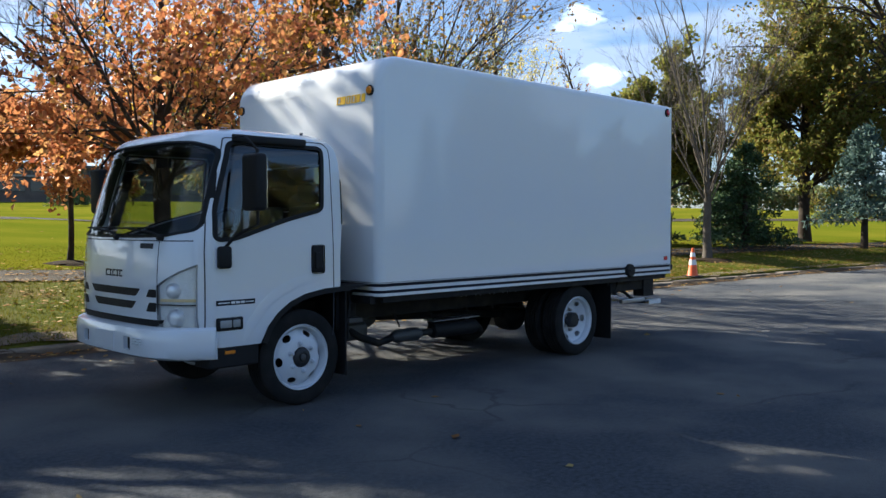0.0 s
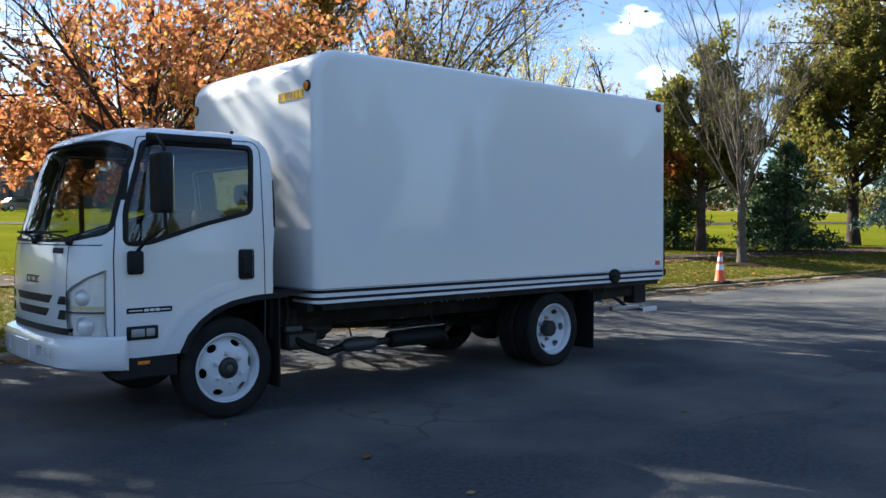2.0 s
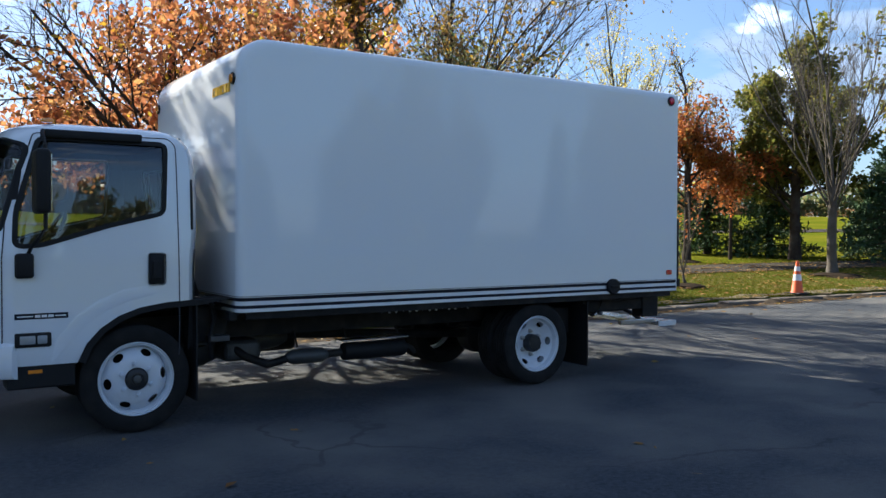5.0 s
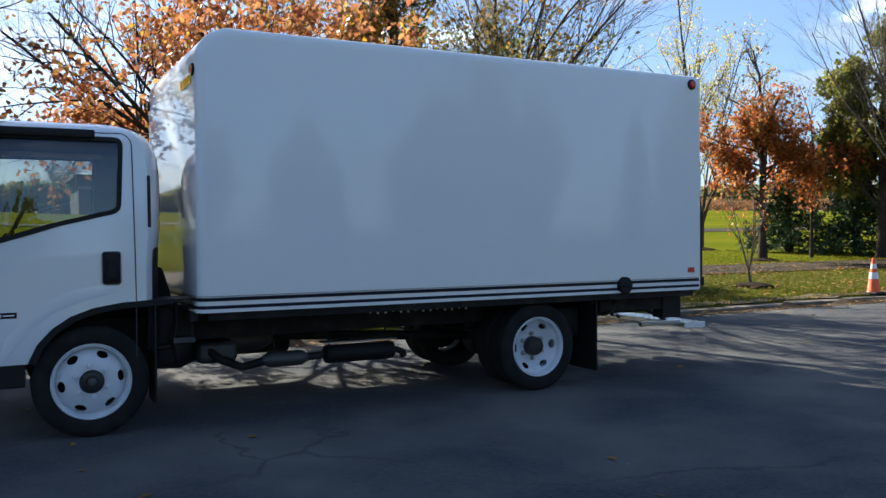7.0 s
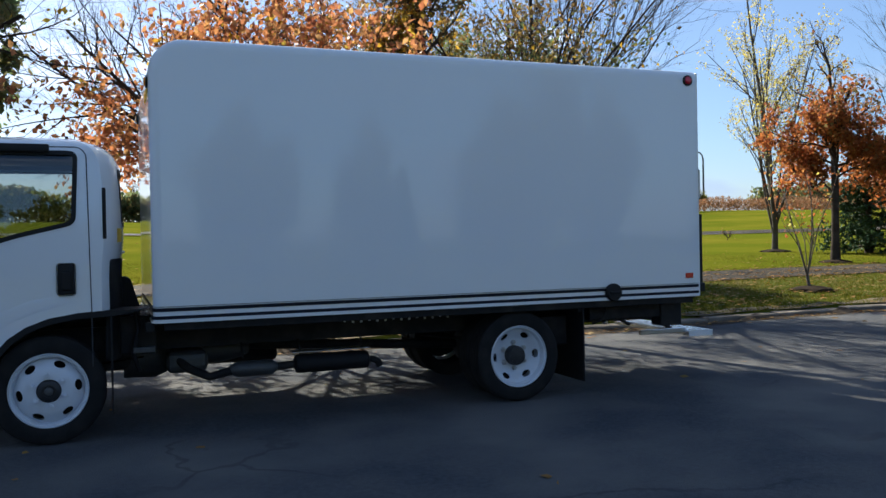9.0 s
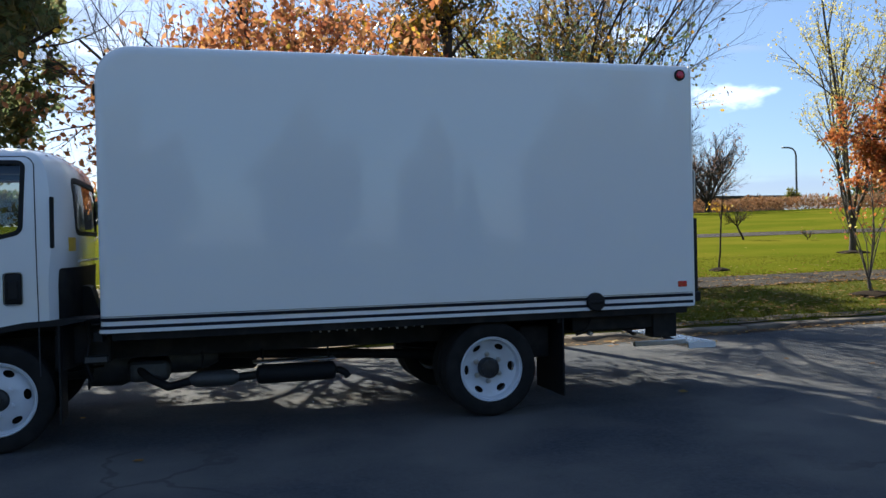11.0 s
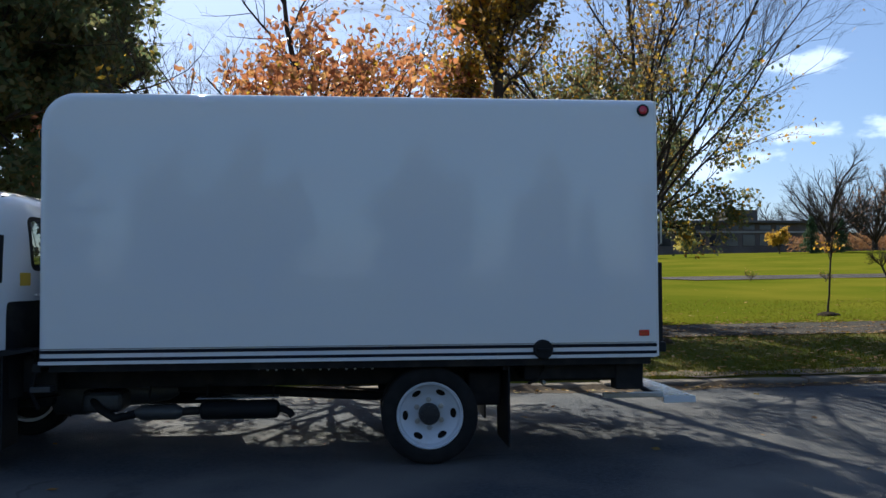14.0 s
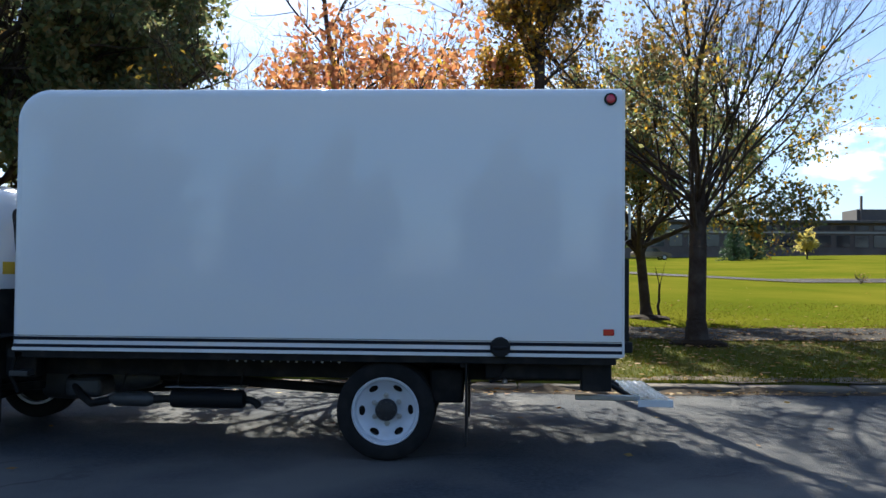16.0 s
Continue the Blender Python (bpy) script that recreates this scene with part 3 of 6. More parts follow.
# rails and stripes round the foot of the body
for z0, z1, m, nm in ((0.947, 0.974, M_STRIPE, "stripe"), (0.889, 0.914, M_STRIPE, "stripe"), (0.981, 0.985, M_SEAM, "seam"), (0.862, 0.882, M_TRIM, "edge_rail")):
    d = 0.0045 if nm != "edge_rail" else 0.012
    part(nm, boxed(0.075, L_BOX, -d, 0.001, z0, z1), m, cargo, "dark navy side stripe" if nm == "stripe" else "")
    part(nm, boxed(0.075, L_BOX, W_BOX - 0.001, W_BOX + d, z0, z1), m, cargo)
    part(nm, boxed(-d, 0.001, 0.075, W_BOX - 0.075, z0, z1), m, cargo)
    for y, s in ((0.075, -1), (W_BOX - 0.075, 1)):
        bm = bmesh.new()
        ring = []
        for i in range(9):
            a = math.pi / 2 * i / 8
            c, sn = math.cos(a), math.sin(a)
            ring.append([bm.verts.new((0.075 - r * c, y + s * r * sn, z)) for r, z in ((0.074, z0), (0.075 + d, z0), (0.075 + d, z1), (0.074, z1))])
        for p, q in zip(ring, ring[1:]):
            for k in range(4):
                bm.faces.new((p[k], p[(k + 1) % 4], q[(k + 1) % 4], q[k]))
        bm.faces.new(ring[0])
        bm.faces.new(ring[-1])
        part(nm, bm, m, cargo)
# clearance lamps
for y in (0.105, 2.165):
    lamp = part("clearance_lamp", lathed([(0.047, 0.001), (0.047, -0.012), (0.036, -0.016)], (-0.0005, y, 2.675), 24, "x"), M_BLACK, cargo, "round black lamp bezel")
    part("lens", lathed([(0.036, -0.014), (0.030, -0.026), (0.0, -0.031)], (-0.0005, y, 2.675), 24, "x"), M_AMBER, lamp, "amber lens", smooth=True)
lamp = part("clearance_lamp", lathed([(0.050, 0.001), (0.050, -0.014), (0.037, -0.018)], (4.834, 0, 2.903), 28, "y"), M_BLACK, cargo, "round black lamp bezel")
part("lens", lathed([(0.037, -0.016), (0.030, -0.027), (0.0, -0.032)], (4.834, 0, 2.903), 28, "y"), M_RED, lamp, "dark red lens", smooth=True)
for y in (0.90, 1.135, 1.37):
    bm = lathed([(0.0, -0.012), (0.5, -0.010), (0.9, -0.004), (1.0, 0.0)], (0, 0, 0), 20, "x")
    bmesh.ops.transform(bm, matrix=Matrix.Translation((0.080, y, 2.910)) @ Matrix.Rotation(radians(45), 4, "Y") @ Matrix.Diagonal((1, 0.045, 0.022, 1)), verts=bm.verts)
    part("roof_lamp", bm, M_LAMPIN, cargo, "flush oval brow lamp", smooth=True)
refl = part("reflector", boxed(4.782, 4.868, -0.008, 0.001, 1.035, 1.085, 0.006), M_RED, cargo, "red oblong reflector")
# fuel filler cap on the lower rail
cap = part("filler_cap", lathed([(0.080, 0.001), (0.080, -0.035), (0.072, -0.045), (0.0, -0.048)], (3.975, 0, 0.935), 30, "y"), M_BLACK, cargo, "round black filler cap", smooth=True)
part("grip", boxed(3.92, 4.03, -0.062, -0.046, 0.925, 0.947, 0.006), M_BLACK, cap)
# yellow maker's mark on the brow: plain slanted shapes
mark = bmesh.new()
for i, w in enumerate((0.060, 0.050, 0.048, 0.058, 0.046, 0.046)):
    y0 = 0.575 - i * 0.070
    sl = 0.012
    poly = [(y0, 2.585), (y0 - w, 2.585), (y0 - w - sl, 2.655), (y0 - sl, 2.655)]
    sub = prism(poly, "x", -0.0075, 0.001, hole=shrink(poly, 0.014) if i in (0, 2, 3) else None)
    tmp = mesh_of("t", sub)
    mark.from_mesh(tmp)
    bpy.data.meshes.remove(tmp)
part("maker_mark", mark, M_YELLOW, cargo, "raised yellow slanted maker's mark")
# rear frame, tail lift column and grab rail
rear = part("rear_frame", boxed(L_BOX, L_BOX + 0.02, 0.0, 0.07, Z_LO, Z_HI - 0.02, 0.004), M_TRIM, cargo, "white rear corner post")
part("rear_frame", boxed(L_BOX, L_BOX + 0.02, W_BOX - 0.07, W_BOX, Z_LO, Z_HI - 0.02, 0.004), M_TRIM, cargo)
part("rear_frame", boxed(L_BOX, L_BOX + 0.02, 0.07, W_BOX - 0.07, Z_HI - 0.14, Z_HI - 0.02, 0.004), M_TRIM, cargo)
part("roller_door", boxed(L_BOX + 0.001, L_BOX + 0.012, 0.07, W_BOX - 0.07, 0.92, Z_HI - 0.14), M_TRIM, cargo)
part("rear_post", boxed(L_BOX - 0.012, L_BOX + 0.055, 0.002, 0.075, 0.99, 1.64, 0.006), M_BLACK, cargo, "tall black rubber rear corner guard")
part("rear_bumper_block", boxed(L_BOX + 0.0, L_BOX + 0.085, 0.004, 0.12, 0.90, 0.985, 0.012), M_BLACK, cargo)
part("grab_rail", tubed([(L_BOX + 0.02, 0.05, 2.09), (L_BOX + 0.065, 0.05, 2.06), (L_BOX + 0.065, 0.05, 1.80), (L_BOX + 0.02, 0.05, 1.77)], 0.009, 8), M_STEEL, cargo, "slim steel grab rail")

# ---- wheels


def tyre_mesh(width, r=0.395, rim_r=0.262):
    w = width / 2
    pr = [(rim_r, -w * 0.80), (rim_r + 0.012, -w * 0.92), (rim_r + 0.05, -w), (r - 0.035, -w * 0.97), (r - 0.012, -w * 0.90), (r, -w * 0.78)]
    groove = []
    for g in (-0.5, -0.17, 0.17, 0.5):
        groove += [(r, w * g - 0.007), (r - 0.012, w * g - 0.006), (r - 0.012, w * g + 0.006), (r, w * g + 0.007)]
    pr += groove + [(a, -b) for a, b in reversed(pr)]
    return lathed(pr, (0, 0, 0), 56, "y", closed=True)


def wheel(at, face, dual=False, turn=12.0):
    """A road wheel. face -1: its outer side looks to -y. The outer rim face lies at y = at[1]."""
    w = new("wheel")
    w.parent = truck
    w.matrix_basis = pose(*at) if face < 0 else pose(*at, 0, 0, 180)
    spin = [math.radians(turn + k * 60) for k in range(6)]
    part("tyre", tyre_mesh(0.225), M_RUBBER, w, "black ribbed tyre", smooth=True).matrix_basis = pose(0, 0.105, 0)
    # rim barrel with its rolled lip
    rim = [(0.268, -0.006), (0.275, 0.004), (0.268, 0.014), (0.252, 0.012), (0.240, 0.030), (0.236, 0.07), (0.236, 0.215), (0.262, 0.22), (0.262, 0.20), (0.246, 0.19), (0.246, 0.03), (0.258, 0.02)]
    part("rim", lathed(rim, (0, 0, 0), 56, "y", closed=True), M_RIM, w, "white painted steel rim", smooth=True)
    # the disc, convex in front and dished behind, with six oval hand holes
    if dual:
        disc = [(0.238, 0.055), (0.205, 0.075), (0.165, 0.105), (0.140, 0.118), (0.085, 0.120), (0.085, 0.130), (0.145, 0.128), (0.170, 0.115), (0.21, 0.085), (0.238, 0.066)]
        hole_r, plate = 0.198, 0.12
    else:
        disc = [(0.238, 0.070), (0.212, 0.040), (0.180, 0.012), (0.150, 0.002), (0.085, 0.000), (0.085, 0.010), (0.148, 0.012), (0.178, 0.022), (0.210, 0.052), (0.238, 0.082)]
        hole_r, plate = 0.200, 0.0
    me = mesh_of("disc", lathed(disc, (0, 0, 0), 60, "y", closed=True))
    for a in spin:
        hb = bmesh.new()
        add_lathe(hb, [(1.0, -0.1), (1.0, 0.3)], (0, 0, 0), 20, "y")
        bmesh.ops.transform(hb, matrix=Matrix.Rotation(-a, 4, "Y") @ Matrix.Translation((hole_r, 0, 0)) @ Matrix.Diagonal((0.024, 1, 0.041, 1)), verts=hb.verts)
        me = boolean(me, hb, "DIFFERENCE")
    part("disc", me, M_RIM, w, "white disc with six oval hand holes", smooth=True)
    part("backing", lathed([(0.232, 0.16), (0.232, 0.165)], (0, 0, 0), 40, "y"), M_CHASSIS, w)
    if dual:
        hub = [(0.088, 0.13), (0.086, 0.055), (0.078, 0.040), (0.055, 0.036), (0.0, 0.034)]
        part("hub", lathed(hub, (0, 0, 0), 36, "y"), M_HUB, w, "dark round axle hub", smooth=True)
        for k in range(8):
            a = k * math.pi / 4
            bolts = bmesh.new()
            add_lathe(bolts, [(0.010, 0.041), (0.010, 0.028), (0.0, 0.028)], (0.064 * math.cos(a), 0, 0.064 * math.sin(a)), 8, "y")
            part("hub_bolt", bolts, M_HUB, w)
    else:
        part("hub", lathed([(0.082, 0.004), (0.079, -0.012), (0.070, -0.020), (0.044, -0.022), (0.040, -0.016)], (0, 0, 0), 36, "y"), M_HUB, w, "dark round axle hub", smooth=True)
        part("hub_cap", lathed([(0.030, -0.016), (0.028, -0.028), (0.020, -0.033), (0.0, -0.034)], (0, 0, 0), 30, "y"), M_CAST, w, "dull grey grease cap", smooth=True)
    for k in range(6):
        a = math.radians(turn + 30 + k * 60)
        p = (0.115 * math.cos(a), plate, 0.115 * math.sin(a))
        nut = bmesh.new()
        add_lathe(nut, [(0.024, 0.0), (0.024, -0.008), (0.019, -0.008), (0.018, -0.030), (0.011, -0.030), (0.010, -0.042), (0.0, -0.042)], p, 6, "y")
        part("lug_nut", nut, M_RIM if not dual else M_STEEL, w)
    if dual:
        part("inner_tyre", tyre_mesh(0.225), M_RUBBER, w, "inner dual tyre", smooth=True).matrix_basis = pose(0, 0.365, 0)
    return w


wheel((-0.726, 0.137, 0.40), -1, turn=8)
wheel((-0.726, 2.013, 0.40), 1, turn=31)
wheel((3.058, 0.085, 0.40), -1, dual=True, turn=2)
wheel((3.058, 2.185, 0.40), 1, dual=True, turn=20)

# ---- chassis
for y in (0.62, 1.55):
    bm = bmesh.new()
    add_box(bm, -1.55, 4.78, y - 0.004, y + 0.004, 0.60, 0.80)
    s = 1 if y < 1 else -1
    add_box(bm, -1.55, 4.78, y, y + s * 0.065, 0.60, 0.608)
    add_box(bm, -1.55, 4.78, y, y + s * 0.065, 0.792, 0.80)
    rail = mesh_of("frame_rail", bm)
    part("frame_rail", rail, M_CHASSIS, truck, "black steel frame rail with a row of holes")
    for k in range(14):
        x = 1.62 + k * 0.075
        part("rail_bolt", lathed([(0.011, 0.0), (0.011, -0.008), (0.0, -0.009)], (x, y - 0.004 if s > 0 else y + 0.012, 0.735 + 0.012 * (k % 3 == 0)), 8, "y"), M_STEEL, truck)
for x in (-0.05, 0.55, 1.15, 1.75, 2.35, 2.95, 3.55, 4.15, 4.70):
    part("cross_member", boxed(x, x + 0.06, 0.06, W_BOX - 0.06, 0.80, 0.866), M_CHASSIS, truck)
    part("cross_member", boxed(x - 0.01, x + 0.07, 0.63, 1.54, 0.63, 0.77), M_CHASSIS, truck)
part("floor_pan", boxed(0.02, L_BOX - 0.02, 0.03, W_BOX - 0.03, 0.846, 0.8675), M_CHASSIS, truck)
for y in (0.035, W_BOX - 0.075):
    part("side_skirt", boxed(0.08, L_BOX - 0.04, y, y + 0.04, 0.80, 0.862, 0.004), M_CHASSIS, truck, "black lower body sill")
# axles, springs, drive shaft
part("rear_axle", lathed([(0.05, 0.35), (0.055, 0.85), (0.10, 0.93), (0.19, 1.0), (0.20, 1.10), (0.19, 1.20), (0.10, 1.27), (0.055, 1.35), (0.05, 1.85)], (3.058, 0, 0.40), 24, "y"), M_CHASSIS, truck, smooth=True)
part("front_axle", tubed([(-0.759, 0.2, 0.38), (-0.759, 0.45, 0.33), (-0.759, 1.6, 0.33), (-0.759, 1.86, 0.38)], 0.05), M_CHASSIS, truck)
part("drive_shaft", tubed([(0.75, 1.085, 0.55), (2.85, 1.085, 0.42)], 0.045, 14), M_CHASSIS, truck)
for x0, x1, zc in ((2.35, 3.78, 0.50), (-1.45, -0.05, 0.47)):
    for y in (0.66, 1.51):
        bm = bmesh.new()
        for k in range(4):
            hl = (x1 - x0) / 2 * (1 - 0.18 * k)
            xc = (x0 + x1) / 2
            add_tube(bm, [(xc - hl, y, zc + 0.07 - k * 0.014), (xc, y, zc - k * 0.014), (xc + hl, y, zc + 0.07 - k * 0.014)], 0.008, 4)
            v = [w for w in bm.verts]
        bmesh.ops.scale(bm, vec=(1, 4, 1), verts=bm.verts, space=Matrix.Translation((0, -y, 0)))
        part("leaf_spring", bm, M_CHASSIS, truck)
# engine, gearbox, exhaust, tanks
part("gearbox", lathed([(0.20, -0.25), (0.21, 0.0), (0.15, 0.15), (0.12, 0.55), (0.09, 0.72), (0.05, 0.80)], (0.05, 1.08, 0.52), 18, "x"), M_CAST, truck, "grey cast gearbox", smooth=True)
part("engine", boxed(-1.25, -0.15, 0.78, 1.42, 0.42, 0.98, 0.05), M_CHASSIS, truck)
part("bell_housing", boxed(0.12, 0.46, 0.66, 1.02, 0.38, 0.56, 0.06, 3), M_CAST, truck, "grey cast transfer housing")
muf = part("muffler", lathed([(0.03, -0.02), (0.072, 0.0), (0.080, 0.02), (0.080, 0.60), (0.072, 0.63), (0.03, 0.65)], (1.16, 0.52, 0.415), 28, "x"), M_BLACK, truck, "black cylindrical exhaust muffler", smooth=True)
part("catalyst", lathed([(0.03, -0.05), (0.060, 0.0), (0.066, 0.03), (0.066, 0.28), (0.060, 0.30), (0.03, 0.35)], (0.66, 0.52, 0.405), 24, "x"), M_CAST, truck, "grey exhaust catalyst can", smooth=True)
part("exhaust_pipe", tubed([(0.15, 0.75, 0.55), (0.30, 0.62, 0.42), (0.45, 0.52, 0.36), (0.55, 0.52, 0.38), (0.66, 0.52, 0.405)], 0.035, 12), M_CHASSIS, truck, smooth=True)
part("exhaust_pipe", tubed([(1.0, 0.52, 0.405), (1.2, 0.52, 0.415)], 0.034, 12), M_CHASSIS, truck, smooth=True)
part("tail_pipe", tubed([(1.78, 0.52, 0.415), (1.84, 0.52, 0.412), (1.89, 0.53, 0.385), (1.91, 0.54, 0.35)], [0.030, 0.030, 0.030, 0.032], 12), M_CHASSIS, truck, "curved exhaust tail pipe", smooth=True)
for x in (0.72, 1.2, 1.75):
    part("exhaust_hanger", tubed([(x, 0.52, 0.49), (x, 0.56, 0.56), (x, 0.60, 0.62)], 0.009, 6), M_CHASSIS, truck)
part("exhaust_shield", boxed(1.12, 1.80, 0.44, 0.60, 0.515, 0.525, 0.003), M_STEEL, truck)
# far-side boxes, their places chosen to block sun on the ground beneath
part("fuel_tank", boxed(0.12, 1.22, 1.66, 2.14, 0.30, 0.76, 0.05, 3), M_BLACK, truck)
part("battery_box", boxed(-0.30, 0.06, 1.70, 2.12, 0.34, 0.80, 0.02), M_BLACK, truck)
part("air_hose", tubed([(-0.12, 0.30, 0.95), (-0.10, 0.28, 0.80), (-0.14, 0.27, 0.62), (-0.10, 0.32, 0.48)], 0.018, 8), M_BLACK, truck)
part("bracket", boxed(-0.14, 0.02, 0.24, 0.36, 0.62, 0.665, 0.006), M_CAST, truck)
part("cab_mount", boxed(-0.24, 0.04, 0.35, 0.50, 0.60, 0.90, 0.02), M_CHASSIS, truck)
part("air_intake", prism(round_poly([(-0.29, 0.70), (-0.06, 0.70), (-0.07, 0.95), (-0.14, 1.19), (-0.29, 1.19)], 0.04), "y", 0.72, 0.98), M_BLACK, truck, "black air intake duct behind the cab")
part("front_mudflap", boxed(-0.30, -0.285, 0.09, 0.40, 0.20, 0.95, 0.004), M_BLACK, truck)
part("front_mudflap", boxed(-0.30, -0.285, 1.66, 1.97, 0.20, 0.95, 0.004), M_BLACK, truck)
for y0 in (0.07, 1.51):
    part("mudflap", boxed(3.70, 3.716, y0, y0 + 0.62, 0.13, 0.80, 0.003), M_BLACK, truck, "wide black rubber mudflap")
    part("flap_bracket", boxed(3.66, 3.72, y0 + 0.02, y0 + 0.60, 0.76, 0.83, 0.004), M_CHASSIS, truck)
    part("spare_box", boxed(3.40, 3.68, y0 + 0.25, y0 + 0.60, 0.44, 0.72, 0.02), M_CHASSIS, truck)
part("lift_housing", boxed(3.86, 4.88, 0.22, 1.98, 0.66, 0.84, 0.01), M_CHASSIS, truck, "black steel lift housing under the tail")
part("lift_foot", boxed(4.64, 4.88, 0.20, 0.36, 0.57, 0.83, 0.01), M_CHASSIS, truck)
part("lift_foot", boxed(4.64, 4.88, 1.84, 2.00, 0.57, 0.83, 0.01), M_CHASSIS, truck)
part("valve", lathed([(0.02, 0), (0.02, -0.05), (0.012, -0.06), (0, -0.06)], (4.02, 0.24, 0.64), 12, "y"), M_STEEL, truck)
part("hose", tubed([(4.02, 0.22, 0.86), (4.02, 0.19, 0.76), (3.97, 0.2, 0.66), (3.90, 0.24, 0.63)], 0.012, 8), M_BLACK, truck)
step = part("rear_step", boxed(5.13, 5.42, 0.42, 1.78, 0.425, 0.47, 0.006), M_ALU, truck, "bright aluminium tread step behind the tail")
part("step_end", boxed(5.13, 5.42, 0.412, 0.421, 0.418, 0.477, 0.003), M_TRIM, step, "pale end plate")
for k in range(5):
    part("tread_rib", boxed(5.15 + k * 0.057, 5.175 + k * 0.057, 0.44, 1.76, 0.470, 0.477), M_ALU, step)
for y in (0.66, 1.50):
    part("step_arm", tubed([(4.70, y, 0.66), (4.95, y, 0.56), (5.15, y, 0.445)], 0.022, 8), M_CHASSIS, truck)
part("tow_bar", boxed(4.62, 5.16, 0.50, 0.55, 0.455, 0.50, 0.006), M_STEEL, truck)

# ---- cab
C_Y = 1.03
LEVELS = [  # z, half width, nose, tail, front corner depth
    (0.560, 0.970, -1.880, -0.245, 0.36), (0.620, 0.980, -1.900, -0.242, 0.36), (0.800, 0.985, -1.925, -0.238, 0.37), (1.100, 0.985, -1.925, -0.238, 0.37),
    (1.220, 0.985, -1.918, -0.238, 0.37), (1.330, 0.985, -1.908, -0.232, 0.37), (1.420, 0.980, -1.895, -0.222, 0.37), (1.500, 0.978, -1.872, -0.215, 0.365),
    (1.700, 0.968, -1.812, -0.215, 0.355), (1.900, 0.957, -1.752, -0.220, 0.345), (2.050, 0.945, -1.700, -0.235, 0.335), (2.130, 0.930, -1.665, -0.262, 0.325),
    (2.190, 0.900, -1.625, -0.310, 0.31), (2.228, 0.850, -1.570, -0.370, 0.29), (2.255, 0.770, -1.480, -0.450, 0.26), (2.272, 0.640, -1.340, -0.560, 0.22), (2.280, 0.40, -1.15, -0.75, 0.15)]


def level_at(z):
    for a, b in zip(LEVELS, LEVELS[1:]):
        if z <= b[0]:
            t = clamp((z - a[0]) / (b[0] - a[0]))
            return [p + (q - p) * t for p, q in zip(a, b)]
    return list(LEVELS[-1])


def nose_x(y, z):
    _, w, xf, xr, dc = level_at(z)
    r = min(1.0, abs(y - C_Y) / w)
    return xf + dc * (0.27 * r ** 2.5 + 0.73 * r ** 9)


def outline(z, grow=0.0):
    """The cab's outline at a height, as (x, y) pairs, moved outwards by grow."""
    _, w, xf, xr, dc = level_at(z)
    w, xf, xr = w + grow, xf - grow, xr + grow
    pts = []
    rs = [-1 + 2 * i / 16 for i in range(17)]
    rs = [math.copysign(1 - (1 - abs(r)) ** 1.9, r) for r in rs]
    for r in rs:
        pts.append((xf + dc * (0.27 * abs(r) ** 2.5 + 0.73 * abs(r) ** 9), C_Y + r * w))
    a0 = xf + dc
    b0 = xr - 0.15
    for k in range(1, 4):
        pts.append((a0 + (b0 - a0) * k / 4, C_Y + w))
    for r in reversed(rs):
        pts.append((xr - 0.15 * abs(r) ** 5, C_Y + r * w))
    for k in range(1, 4):
        pts.append((b0 + (a0 - b0) * k / 4, C_Y - w))
    return pts


def cab_loft(grow=0.0, z_min=0.0, z_max=9.0):
    bm = bmesh.new()
    zs = []
    for a, b in zip(LEVELS, LEVELS[1:]):
        n = max(1, round((b[0] - a[0]) / 0.07))
        zs += [a[0] + (b[0] - a[0]) * k / n for k in range(n)]
    zs.append(LEVELS[-1][0])
    zs = [z for z in zs if z_min <= z <= z_max]
    rings = [[bm.verts.new((x, y, z + (grow if z > 2.2 else 0))) for x, y in outline(z, grow)] for z in zs]
    n = len(rings[0])
    for r, s in zip(rings, rings[1:]):
        for k in range(n):
            bm.faces.new((r[k], r[(k + 1) % n], s[(k + 1) % n], s[k]))
    bm.faces.new(rings[0])
    bm.faces.new(rings[-1])
    bmesh.ops.recalc_face_normals(bm, faces=bm.faces)
    return bm


def outer_sheet(me):
    """Keeps the outer face of a pane, so that one pane bends light once."""
    bm = bmesh.new()
    bm.from_mesh(me)
    mid = Vector((-1.0, C_Y, 1.45))
    drop = [f for f in bm.faces if f.normal.dot((f.calc_center_median() - mid).normalized()) < 0.25]
    bmesh.ops.delete(bm, geom=drop, context="FACES")
    bm.to_mesh(me)
    bm.free()
    return me


SIDE_WIN = round_poly([(-0.575, 1.625), (-0.552, 2.130), (-1.405, 2.130), (-1.552, 1.62), (-1.565, 1.385), (-1.40, 1.395), (-0.95, 1.535)], 0.045)
SCREEN = round_poly([(0.120, 1.460), (0.32, 1.415), (0.70, 1.405), (1.36, 1.405), (1.74, 1.415), (1.94, 1.460), (1.915, 2.085), (1.74, 2.135), (1.40, 2.150), (0.66, 2.150), (0.32, 2.135), (0.145, 2.085)], 0.06)
REAR_WIN = round_poly([(0.40, 1.62), (0.36, 2.02), (1.70, 2.02), (1.66, 1.62)], 0.06)
ARCH = [(-1.185, 0.30), (-1.170, 0.57), (-1.115, 0.69), (-1.02, 0.795), (-0.90, 0.875), (-0.75, 0.930), (-0.55, 0.962), (-0.33, 0.972), (-0.05, 0.972), (-0.05, 0.30)]

